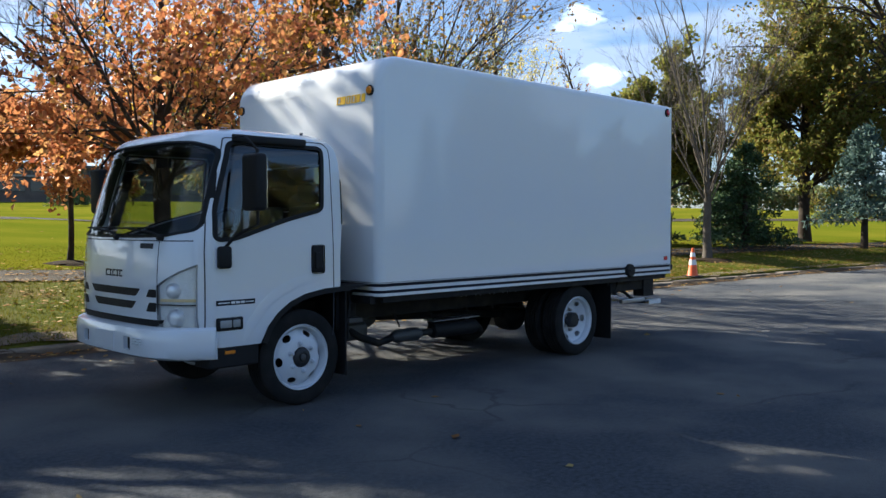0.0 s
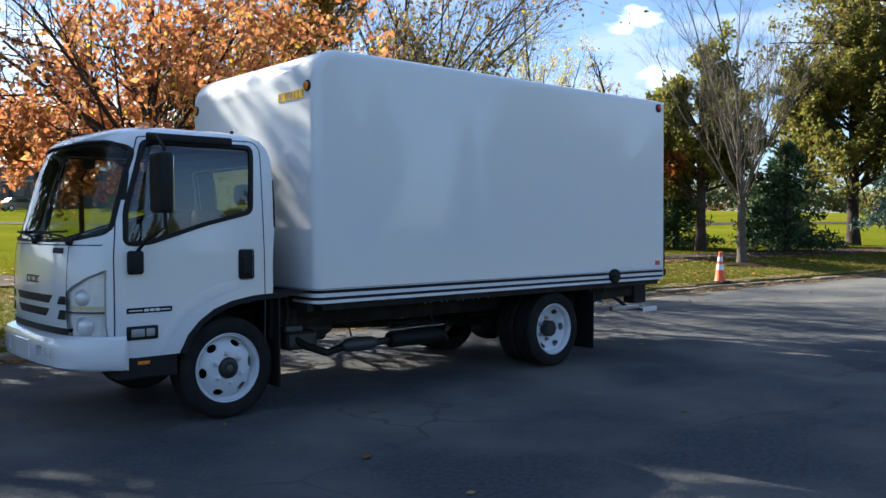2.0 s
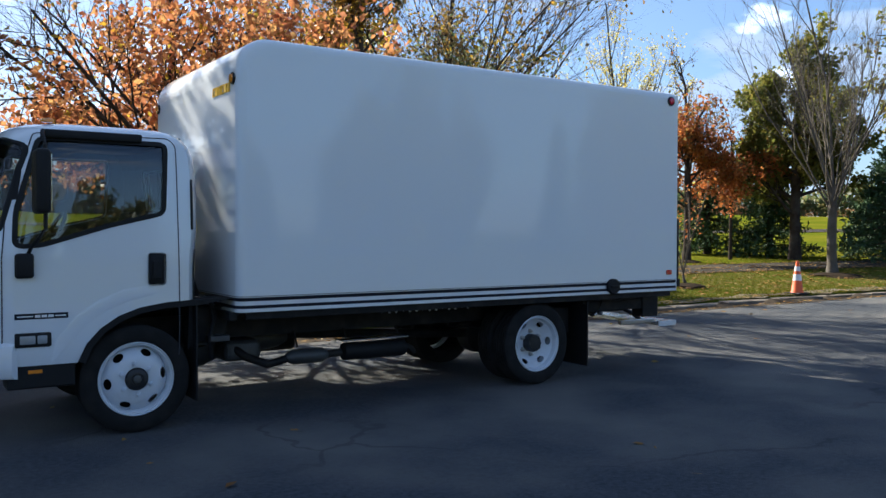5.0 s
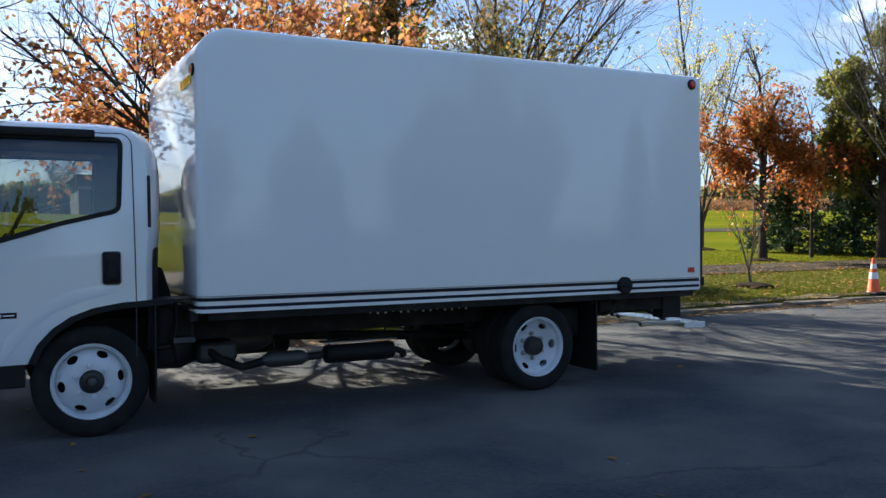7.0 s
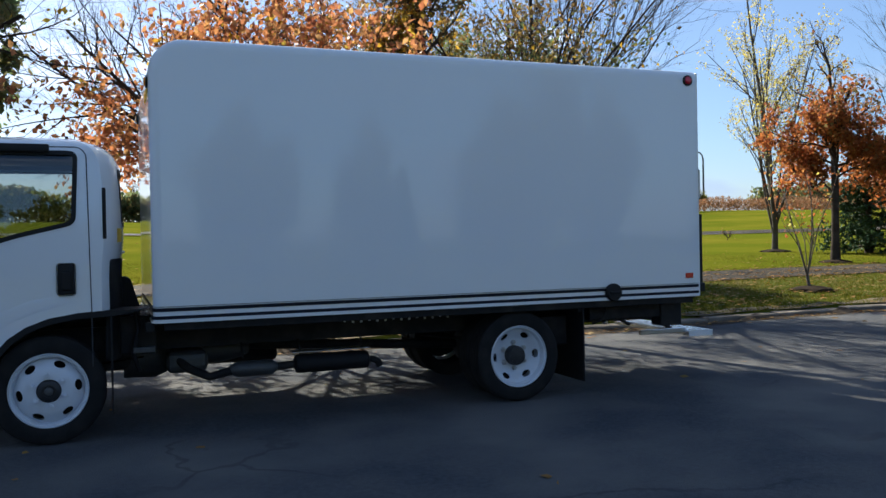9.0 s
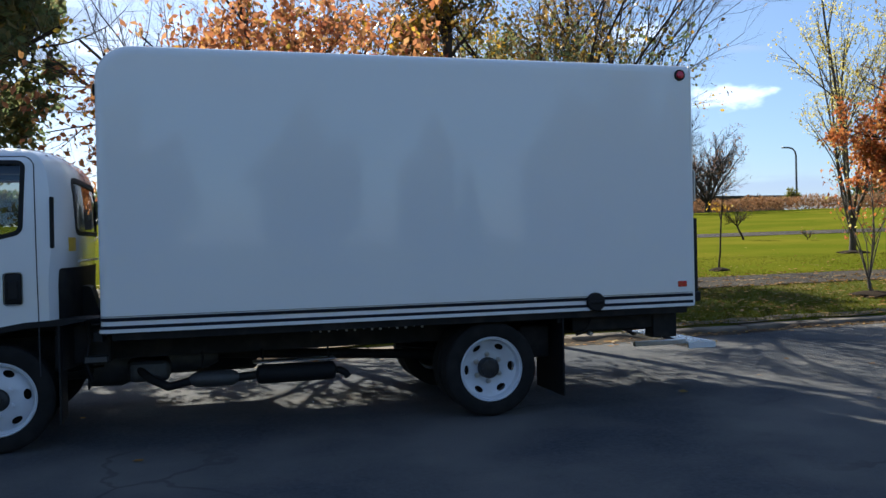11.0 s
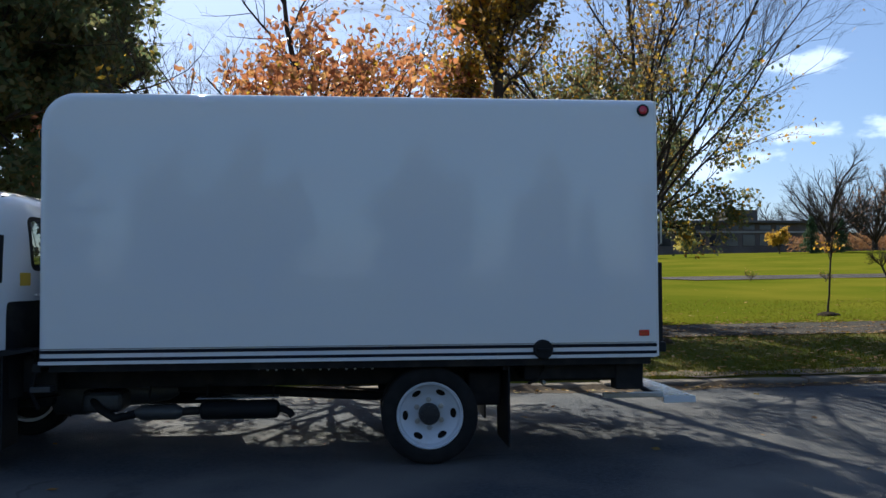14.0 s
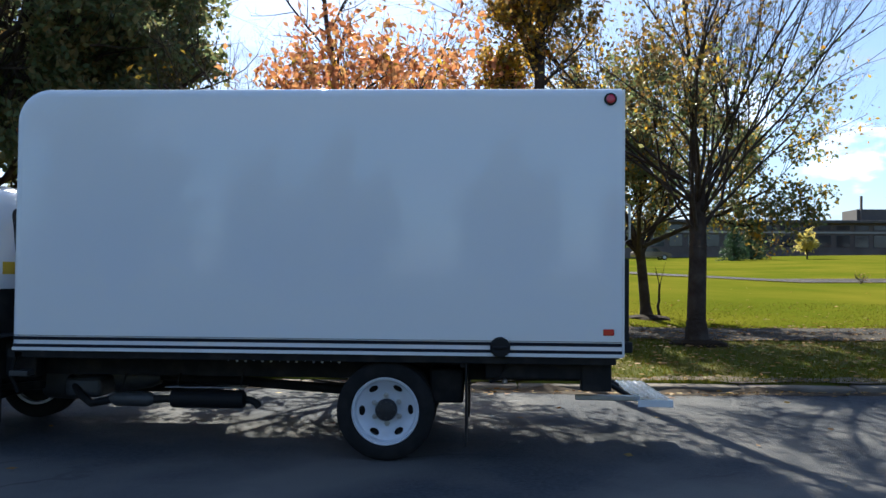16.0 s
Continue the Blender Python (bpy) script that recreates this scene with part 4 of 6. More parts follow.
shell = boolean(mesh_of("cab", cab_loft(0.0)), cab_loft(-0.035, 0.60, 9.0), "DIFFERENCE")
shell = boolean(shell, prism(SIDE_WIN, "y", -0.5, 2.6), "DIFFERENCE")
shell = boolean(shell, prism(SCREEN, "x", -2.4, -1.35), "DIFFERENCE")
shell = boolean(shell, prism(REAR_WIN, "x", -0.45, 0.1), "DIFFERENCE")
shell = boolean(shell, prism(ARCH, "y", -0.5, 2.6), "DIFFERENCE")
LAMP = [(0.110, 0.702), (0.365, 0.702), (0.386, 0.89), (0.386, 1.036), (0.110, 1.200)]
for lamp_poly in (LAMP, [(2 * C_Y - y, z) for y, z in LAMP]):
    shell = boolean(shell, prism(lamp_poly, "x", -2.4, -1.56), "DIFFERENCE")
lining = boolean(mesh_of("lining", cab_loft(-0.037, 0.66, 9.0)), cab_loft(-0.045, 0.70, 9.0), "DIFFERENCE")
lining = boolean(lining, prism(shrink(SIDE_WIN, -0.012), "y", -0.5, 2.6), "DIFFERENCE")
lining = boolean(lining, prism(shrink(SCREEN, -0.012), "x", -2.4, -1.30), "DIFFERENCE")
lining = boolean(lining, prism(shrink(REAR_WIN, -0.012), "x", -0.5, 0.1), "DIFFERENCE")
lining = boolean(lining, boxed(-2.5, 0.2, -0.5, 2.6, 0.3, 0.99), "DIFFERENCE")
for lamp_poly in (LAMP, [(2 * C_Y - y, z) for y, z in LAMP]):
    lining = boolean(lining, prism(lamp_poly, "x", -2.4, -1.56), "DIFFERENCE")
cab = part("cab", shell, M_PAINT, truck, "glossy white cab-over cab", smooth=True)
cab.matrix_basis = pose(0.035, 0.045, 0)
part("lining", lining, M_LINING, cab, "dark grey cab lining")
# panes and their rubbers
glass_skin = boolean(mesh_of("o", cab_loft(-0.010)), cab_loft(-0.014, 0.62, 9.0), "DIFFERENCE")
rubber_skin = boolean(mesh_of("o", cab_loft(0.004)), cab_loft(-0.020, 0.62, 9.0), "DIFFERENCE")
for nm, poly, ax, a0, a1, w in (("side_window", SIDE_WIN, "y", -0.5, C_Y, 0.022), ("side_window", SIDE_WIN, "y", C_Y, 2.6, 0.022), ("windscreen", SCREEN, "x", -2.4, -1.35, 0.011), ("rear_window", REAR_WIN, "x", -0.45, 0.1, 0.025)):
    pane = part(nm, outer_sheet(boolean(glass_skin.copy(), prism(shrink(poly, -0.004), ax, a0, a1), "INTERSECT")), M_GLASS if nm == "windscreen" else M_GLASS_SIDE, cab, "tinted glass with reflections", smooth=True)
    pane.visible_shadow = False
    part("window_rubber", boolean(rubber_skin.copy(), prism(shrink(poly, -w), ax, a0, a1, hole=shrink(poly, w * 0.5)), "INTERSECT"), M_BLACK, cab, "black window rubber", smooth=True)
# dark printed border round the windscreen
frit_skin = boolean(mesh_of("o", cab_loft(-0.011)), cab_loft(-0.017, 0.62, 9.0), "DIFFERENCE")
frit_in = [(C_Y + (y - C_Y) * 0.975, 1.420 + (z - 1.405) * 0.93) for y, z in SCREEN]
part("screen_border", boolean(frit_skin, prism(SCREEN, "x", -2.4, -1.35, hole=frit_in), "INTERSECT"), M_BLACK, cab, "dark border of the windscreen", smooth=True)
# panel gaps of the doors
side_skin = boolean(mesh_of("o", cab_loft(0.0015)), cab_loft(-0.004, 0.55, 9.0), "DIFFERENCE")
DOOR = [(-1.650, 0.40), (-1.650, 1.30), (-1.620, 1.62), (-1.44, 2.175), (-0.52, 2.185), (-0.47, 2.13), (-0.455, 1.0), (-0.455, 0.40)]
door_ring = round_poly(DOOR, 0.03, 2)
for a0, a1 in ((-0.5, C_Y), (C_Y, 2.6)):
    part("door_gap", boolean(side_skin.copy(), prism(door_ring, "y", a0, a1, hole=shrink(door_ring, 0.008)), "INTERSECT"), M_SEAM, cab)
VENT = round_poly([(-1.578, 1.70), (-1.548, 1.70), (-1.515, 1.90), (-1.545, 1.90)], 0.008)
for a0, a1 in ((-0.5, C_Y), (C_Y, 2.6)):
    part("pillar_vent", boolean(rubber_skin.copy(), prism(VENT, "y", a0, a1), "INTERSECT"), M_BLACK, cab, "small black pillar vent")
part("nose_gap", boolean(side_skin.copy(), prism([(0.14, 1.372), (1.92, 1.372), (1.92, 1.380), (0.14, 1.380)], "x", -2.4, -1.2), "INTERSECT"), M_SEAM, cab)
part("nose_gap", boolean(side_skin.copy(), prism([(0.375, 0.72), (0.381, 0.72), (0.381, 1.376), (0.375, 1.376)], "x", -2.4, -1.2), "INTERSECT"), M_SEAM, cab)
part("nose_gap", boolean(side_skin.copy(), prism([(1.679, 0.72), (1.685, 0.72), (1.685, 1.376), (1.679, 1.376)], "x", -2.4, -1.2), "INTERSECT"), M_SEAM, cab)
# black grille slots
dark_skin = boolean(mesh_of("o", cab_loft(0.003)), cab_loft(-0.02, 0.55, 9.0), "DIFFERENCE")


def slot(poly, m=M_BLACK, name="grille_slot", label="", parent=cab):
    return part(name, boolean(dark_skin.copy(), prism(poly, "x", -2.4, -1.2), "INTERSECT"), m, parent, label, smooth=True)


slot(round_poly([(0.66, 0.945), (1.40, 0.945), (1.47, 1.005), (0.59, 1.005)], 0.012), label="black grille slot")
slot(round_poly([(0.72, 0.845), (1.34, 0.845), (1.41, 0.905), (0.65, 0.905)], 0.012))
slot(round_poly([(0.40, 0.715), (1.66, 0.715), (1.72, 0.775), (0.34, 0.775)], 0.015))
for s in (1, -1):
    for z0, z1 in ((0.945, 1.005), (0.835, 0.905)):
        slot(round_poly([(C_Y + s * 0.52, z0), (C_Y + s * 0.64, z0), (C_Y + s * 0.64, z1), (C_Y + s * 0.56, z1)], 0.01))
slot([(0.44, 1.315), (0.61, 1.315), (0.61, 1.355), (0.44, 1.355)], M_SEAM, "badge", "small dark badge")
# maker's emblem: plain dark bars
for k in range(5):
    y0 = 1.17 - k * 0.062
    slot([(y0 - 0.048, 1.085), (y0, 1.085), (y0, 1.098), (y0 - 0.048, 1.098)], M_STRIPE, "emblem_bar")
    slot([(y0 - 0.048, 1.128), (y0, 1.128), (y0, 1.141), (y0 - 0.048, 1.141)], M_STRIPE, "emblem_bar")
    slot([(y0 - 0.014 - 0.02 * (k % 2), 1.098), (y0 - 0.02 * (k % 2), 1.098), (y0 - 0.02 * (k % 2), 1.128), (y0 - 0.014 - 0.02 * (k % 2), 1.128)], M_STRIPE, "emblem_bar")

# headlamps in the corners
lamp_skin = boolean(mesh_of("o", cab_loft(0.004)), cab_loft(0.000, 0.55, 9.0), "DIFFERENCE")
back_skin = boolean(mesh_of("o", cab_loft(-0.024)), cab_loft(-0.030, 0.55, 9.0), "DIFFERENCE")
for s in (1, -1):
    def side(p):
        return [(C_Y - s * (C_Y - y), z) for y, z in p]
    upper = side([(0.120, 0.905), (0.375, 0.905), (0.375, 1.030), (0.120, 1.185)])
    lower = side([(0.120, 0.712), (0.355, 0.712), (0.368, 0.885), (0.120, 0.885)])
    whole = side([(0.110, 0.702), (0.365, 0.702), (0.386, 0.89), (0.386, 1.036), (0.110, 1.200)])
    hl = part("headlamp", boolean(back_skin.copy(), prism(shrink(whole, -0.01), "x", -2.4, -1.40), "INTERSECT"), M_LAMPIN, cab, "clear stacked headlamp in the cab corner", smooth=True)
    part("lamp_rim", boolean(dark_skin.copy(), prism(whole, "x", -2.4, -1.45, hole=shrink(whole, 0.003)), "INTERSECT"), M_LAMPGREY, hl)
    for poly in (upper, lower):
        ln = part("lens", outer_sheet(boolean(lamp_skin.copy(), prism(poly, "x", -2.4, -1.45), "INTERSECT")), M_LENS, hl, "clear lens", smooth=True)
        ln.visible_shadow = False
    for y, z, r in ((0.262, 1.000, 0.056), (0.245, 0.795, 0.064)):
        yy = C_Y - s * (C_Y - y)
        bowl = lathed([(r * 1.12, 0.012), (r * 1.10, 0.000), (r, -0.004), (r * 0.94, -0.010), (r * 0.72, -0.021), (r * 0.38, -0.028), (0.0, -0.030)], (0, 0, 0), 28, "x")
        bmesh.ops.transform(bowl, matrix=pose(nose_x(yy, z) + 0.030, yy, z, 0, 0, s * 32), verts=bowl.verts)
        part("bowl", bowl, M_DOME, hl, "satin silver lamp dome", smooth=True)
    am = side([(0.125, 0.915), (0.37, 0.915), (0.37, 0.937), (0.125, 0.937)])
    part("turn_lens", boolean(mesh_of("o", cab_loft(-0.016)), prism(am, "x", -2.4, -1.62), "INTERSECT"), M_AMBERPALE, hl, "pale amber turn lens", smooth=True)
    part("lamp_bar", boolean(dark_skin.copy(), prism(side([(0.112, 0.889), (0.384, 0.889), (0.384, 0.897), (0.112, 0.897)]), "x", -2.4, -1.45), "INTERSECT"), M_SEAM, hl, "dark gap between the lenses")
    part("side_reflector", boolean(mesh_of("o", cab_loft(-0.020)), prism(side([(0.115, 0.92), (0.165, 0.92), (0.165, 1.10), (0.115, 1.14)]), "x", -2.4, -1.62), "INTERSECT"), M_DOME, hl)

# bumper: a deep white moulding that wraps the corners
bm = bmesh.new()
sec = [(0.0, 0.475), (-0.05, 0.480), (-0.080, 0.500), (-0.088, 0.560), (-0.085, 0.660), (-0.070, 0.705), (-0.030, 0.722), (0.0, 0.724)]
rings = []
for i in range(33):
    r = math.copysign(1 - (1 - abs(-1 + i / 16)) ** 2.0, i - 16)
    y = C_Y + r * 0.965
    x = -1.915 + 0.36 * (0.27 * abs(r) ** 2.5 + 0.73 * abs(r) ** 10)
    nx, ny = -1.0, 0.0
    if abs(r) > 0.7:
        k = (abs(r) - 0.7) / 0.3
        nx, ny = -1 + 0.55 * k, math.copysign(0.42 * k, r)
    rings.append([bm.verts.new((x - d * nx, y - d * ny, z)) for d, z in sec])
for p, q in zip(rings, rings[1:]):
    for k in range(len(sec)):
        bm.faces.new((p[k], p[(k + 1) % len(sec)], q[(k + 1) % len(sec)], q[k]))
bm.faces.new(rings[0])
bm.faces.new(rings[-1])
bumper_mesh = mesh_of("bumper", bm)
for y in (0.66, 1.40):
    bumper_mesh = boolean(bumper_mesh, boxed(-2.2, -1.95, y - 0.05, y + 0.05, 0.535, 0.635, 0.01), "DIFFERENCE")
bumper = part("bumper", bumper_mesh, M_PAINT, cab, "deep white wrap-round bumper", smooth=True)
for y in (0.66, 1.40):
    part("bumper_slot", boxed(-1.962, -1.948, y - 0.049, y + 0.049, 0.536, 0.634), M_BLACK, bumper, "dark recessed slot")
for z in (0.585, 0.605, 0.625):
    part("bumper_rib", boxed(-2.003, -1.99, 0.42, 0.56, z, z + 0.007), M_PAINT, bumper)
part("plate_recess", boxed(-2.008, -2.0, 0.86, 1.20, 0.52, 0.66, 0.004), M_PAINT, bumper)
part("under_panel", boxed(-1.62, -1.20, 0.32, 1.74, 0.44, 0.565, 0.03), M_CHASSIS, cab, "dark underside behind the bumper")
# step well below the door
for y0, y1 in ((0.07, 0.30), (1.76, 1.99)):
    st = part("step_well", boxed(-1.62, -1.185, y0, y1, 0.40, 0.568, 0.012), M_BLACK, cab, "black step below the door")
    part("side_marker", boxed(-1.49, -1.40, y0 - 0.006 if y0 < 1 else y1, y0 if y0 < 1 else y1 + 0.006, 0.505, 0.530, 0.002), M_AMBER, st, "amber side marker")
# wheel arch lip and liner
outer = ARCH[1:9]
inner_arch = [(-1.125, 0.55), (-1.075, 0.665), (-0.99, 0.762), (-0.88, 0.835), (-0.74, 0.888), (-0.55, 0.918), (-0.33, 0.928), (-0.30, 0.928)]
for y0, y1 in ((0.040, 0.36), (1.70, 2.02)):
    poly = outer + list(reversed(inner_arch))
    part("arch_lip", prism(poly, "y", y0, y1), M_BLACK, cab, "black wheel arch lip", smooth=False)
part("engine_cover", boxed(-1.15, -0.36, 0.40, 1.66, 0.86, 1.00, 0.04), M_CHASSIS, cab)
part("cab_floor", boxed(-1.60, -0.36, 0.12, 1.94, 0.975, 0.995), M_DASH, cab)

# raised crease over the wheel arch
for y in (0.047, 2.013):
    pts = [(-1.34, y, 0.585), (-1.27, y, 0.72), (-1.16, y, 0.85), (-1.02, y, 0.95), (-0.85, y, 1.02), (-0.65, y, 1.058), (-0.42, y, 1.07)]
    fc = tubed(pts, [0.01, 0.045, 0.055, 0.055, 0.055, 0.045, 0.01], 20)
    bmesh.ops.scale(fc, vec=(1, 0.075, 1), verts=fc.verts, space=Matrix.Translation((0, -y, 0)))
    part("fender_crease", fc, M_PAINT, cab, smooth=True)

# door furniture
for y, s in ((0.045, -1), (2.015, 1)):
    hd = part("door_handle", boxed(-0.690, -0.560, y - 0.010, y + 0.012, 1.090, 1.330, 0.025, 3), M_BLACK, cab, "tall black recessed door handle", smooth=True)
    part("pull", boxed(-0.66, -0.59, y - 0.020 if s < 0 else y + 0.008, y - 0.008 if s < 0 else y + 0.020, 1.13, 1.27, 0.01, 2), M_BLACK, hd)
    part("badge", boxed(-1.575, -1.235, y - 0.0035, y + 0.004, 0.882, 0.922, 0.003), M_STRIPE, cab, "dark model badge with pale bars")
    for k, (a, w) in enumerate(((-1.56, 0.10), (-1.448, 0.034), (-1.406, 0.034), (-1.364, 0.034), (-1.32, 0.07))):
        h = 0.009 if k in (1, 2, 3) else 0.004
        part("badge_bar", boxed(a, a + w, y - 0.0055, y + 0.006, 0.902 - h, 0.902 + h), M_TRIM, cab)
    fg = part("side_turn_lamp", boxed(-1.575, -1.345, y - 0.006, y + 0.008, 0.690, 0.790, 0.012, 2), M_BLACK, cab, "oblong side lamp with a dark surround", smooth=True)
    part("lens", boxed(-1.545, -1.445, y - 0.012, y + 0.013, 0.710, 0.770, 0.008, 2), M_LAMPGREY, fg, "grey lens", smooth=True)
    part("lens", boxed(-1.435, -1.370, y - 0.012, y + 0.013, 0.710, 0.770, 0.008, 2), M_LAMPGREY, fg, smooth=True)
    # rain visor over the window
    yv = C_Y - 0.945 if s < 0 else C_Y + 0.945
    part("rain_visor", boxed(-1.40, -0.72, yv - 0.02, yv + 0.02, 2.135, 2.195, 0.012, 2), M_BLACK, cab, "black rain visor", smooth=True)
    # rear pillar air slot
    part("pillar_slot", boolean(rubber_skin.copy(), prism(round_poly([(-0.372, 1.50), (-0.345, 1.50), (-0.345, 1.88), (-0.372, 1.88)], 0.01), "y", -0.5 if s < 0 else C_Y, C_Y if s < 0 else 2.6), "INTERSECT"), M_BLACK, cab, "narrow black pillar slot")
    # mirror on its arm
    my = -0.30 if s < 0 else 2.36
    arm = part("mirror_arm", tubed([(-1.50, y + (0.03 if s < 0 else -0.03), 1.30), (-1.47, y + s * 0.06, 1.385), (-1.44, y + s * 0.17, 1.45), (-1.43, my, 1.50), (-1.43, my, 2.05), (-1.42, (my + y) / 2, 2.16), (-1.38, y + (0.06 if s < 0 else -0.06), 2.185)], 0.013, 8), M_BLACK, cab, "black tube mirror arm", smooth=True)
    mh = part("mirror", boxed(-1.50, -1.41, my - 0.115, my + 0.115, 1.60, 2.02, 0.03, 3), M_BLACK, cab, "tall black door mirror", smooth=True)
    part("mirror_glass", boxed(-1.409, -1.405, my - 0.095, my + 0.095, 1.62, 1.99, 0.001), M_CHROME, mh, "mirror glass")
    part("mirror_base", boxed(-1.575, -1.455, min(y, y + s * 0.045), max(y, y + s * 0.045), 1.165, 1.335, 0.022, 3), M_BLACK, cab, "black mirror arm base", smooth=True)
# roof marker lamps
for y in (0.33, 0.85, 1.03, 1.21, 1.73):
    part("roof_lamp", boxed(-1.36, -1.28, y - 0.035, y + 0.035, 2.268, 2.295, 0.01), M_AMBER, cab, "small amber roof lamp")
part("roof_clip", boxed(-0.62, -0.60, 0.28, 0.30, 2.255, 2.275), M_BLACK, cab)
# sticker on the back of the cab
part("sticker", boolean(dark_skin.copy(), prism([(0.235, 1.475), (0.365, 1.475), (0.365, 1.58), (0.235, 1.58)], "x", -0.6, 0.1), "INTERSECT"), M_STICKER, cab, "yellow notice sticker")
part("back_panel", boolean(dark_skin.copy(), prism(round_poly([(0.13, 0.58), (1.93, 0.58), (1.93, 1.35), (0.13, 1.35)], 0.04), "x", -0.6, 0.1), "INTERSECT"), M_CHASSIS, cab, "dark lower back panel of the cab", smooth=True)
part("cab_back_lip", boxed(-0.30, -0.215, 0.45, 1.61, 1.385, 1.405, 0.008), M_TRIM, cab)

# wipers
for y0, y1, py in ((0.42, 1.05, 0.36), (1.05, 1.68, 1.00)):
    def on_screen(y, z, off=0.02):
        return (nose_x(y, z) - off, y, z)
    wp = part("wiper", tubed([on_screen(py, 1.405, 0.012), on_screen(py + 0.08, 1.44, 0.03), on_screen((y0 + y1) / 2 + 0.05, 1.465, 0.035)], [0.013, 0.009, 0.006], 6), M_BLACK, cab, "black windscreen wiper")
    part("blade", tubed([on_screen(y0, 1.475, 0.012), on_screen((y0 + y1) / 2, 1.472, 0.014), on_screen(y1, 1.470, 0.012)], 0.008, 6), M_BLACK, wp)
    part("pivot", lathed([(0.026, 0.01), (0.026, -0.02), (0.016, -0.035), (0, -0.036)], on_screen(py, 1.40, 0.0), 14, "x"), M_BLACK, wp)

# cab inside
for y in (0.45, 1.10, 1.60):
    seat = part("seat_cushion", boxed(-1.05, -0.52, y - 0.23, y + 0.23, 1.0, 1.30, 0.05, 3), M_SEAT, cab, "grey cloth seat", smooth=True)
    bm = boxed(-0.50, -0.36, y - 0.22, y + 0.22, 1.25, 1.66, 0.05, 3)
    part("seat_back", bm, M_SEAT, cab, smooth=True)
    if y < 1:
        part("headrest", boxed(-0.46, -0.36, y - 0.13, y + 0.13, 1.69, 1.86, 0.04, 3), M_SEAT, cab, smooth=True)
part("dashboard", prism(round_poly([(-1.80, 1.0), (-1.42, 1.0), (-1.42, 1.30), (-1.50, 1.42), (-1.80, 1.40)], 0.05), "y", 0.34, 1.72), M_DASH, cab, "dark dashboard", smooth=True)
sw = bmesh.new()
ring = [(0.20 * math.cos(2 * math.pi * k / 28), 0.20 * math.sin(2 * math.pi * k / 28)) for k in range(29)]
add_tube(sw, [(-1.25 + b * 0.35, 0.52 + a, 1.47 + b * 0.75) for a, b in ring], 0.015, 8, caps=False)
add_tube(sw, [(-1.25, 0.33, 1.47), (-1.27, 0.52, 1.45), (-1.25, 0.71, 1.47)], 0.018, 6)
add_tube(sw, [(-1.27, 0.52, 1.45), (-1.42, 0.52, 1.25)], 0.03, 8)
part("steering_wheel", sw, M_BLACK, cab, "black steering wheel", smooth=True)
part("headliner", boxed(-1.42, -0.40, 0.22, 1.84, 2.185, 2.20), M_SEAT, cab)
part("inside_mirror", boxed(-1.50, -1.47, 0.92, 1.14, 1.97, 2.05, 0.012), M_BLACK, cab)
for mesh_left in (glass_skin, rubber_skin, side_skin, dark_skin, lamp_skin, back_skin):
    bpy.data.meshes.remove(mesh_left)

# ---------------------------------------------------------------- trees


def tube_mesh(name, segs):
    """Many tapered limbs in one mesh. segs: (start, end, start radius, end radius, sides)."""
    verts, faces = [], []
    for p0, p1, r0, r1, n in segs:
        d = (p1 - p0).normalized()
        a = d.cross(Vector((0, 0, 1)) if abs(d.z) < 0.95 else Vector((1, 0, 0))).normalized()
        b = d.cross(a)
        s = len(verts)
        for p, r in ((p0, r0), (p1, r1)):
            for k in range(n):
                t = 2 * math.pi * k / n
                verts.append((p + (a * math.cos(t) + b * math.sin(t)) * r)[:])
        for k in range(n):
            j = (k + 1) % n
            faces.append((s + k, s + j, s + n + j, s + n + k))
    me = bpy.data.meshes.new(name)
    me.from_pydata(verts, [], faces)
    me.polygons.foreach_set("use_smooth", [True] * len(me.polygons))
    return me


def leaf_mesh(name, spots, size, seed, droop=0.3, narrow=0.6):
    """Folded four-cornered leaves at spots, each turned its own way."""
    rng = np.random.default_rng(seed)
    p = np.array(spots, dtype=np.float64).reshape(-1, 3)
    n = len(p)
    u = rng.normal(size=(n, 3))
    u[:, 2] -= droop
    u /= np.linalg.norm(u, axis=1)[:, None]
    v = rng.normal(size=(n, 3))
    v -= (v * u).sum(1)[:, None] * u
    v /= np.linalg.norm(v, axis=1)[:, None]
    w = np.cross(u, v)
    s = (size * rng.uniform(0.6, 1.35, n))[:, None]
    verts = np.stack([p, p + s * (0.5 * u + narrow * 0.5 * v + 0.12 * w), p + s * u, p + s * (0.5 * u - narrow * 0.5 * v + 0.12 * w)], 1).reshape(-1, 3)
    idx = np.arange(n)[:, None] * 4
    faces = np.concatenate([idx + np.array([[0, 1, 2]]), idx + np.array([[0, 2, 3]])], 1).reshape(-1, 3)
    me = bpy.data.meshes.new(name)
    me.vertices.add(len(verts))
    me.vertices.foreach_set("co", verts.ravel())
    me.loops.add(faces.size)
    me.loops.foreach_set("vertex_index", faces.ravel().astype(np.int32))
    me.polygons.add(len(faces))
    me.polygons.foreach_set("loop_start", np.arange(0, faces.size, 3, dtype=np.int32))
    me.update(calc_edges=True)
    return me


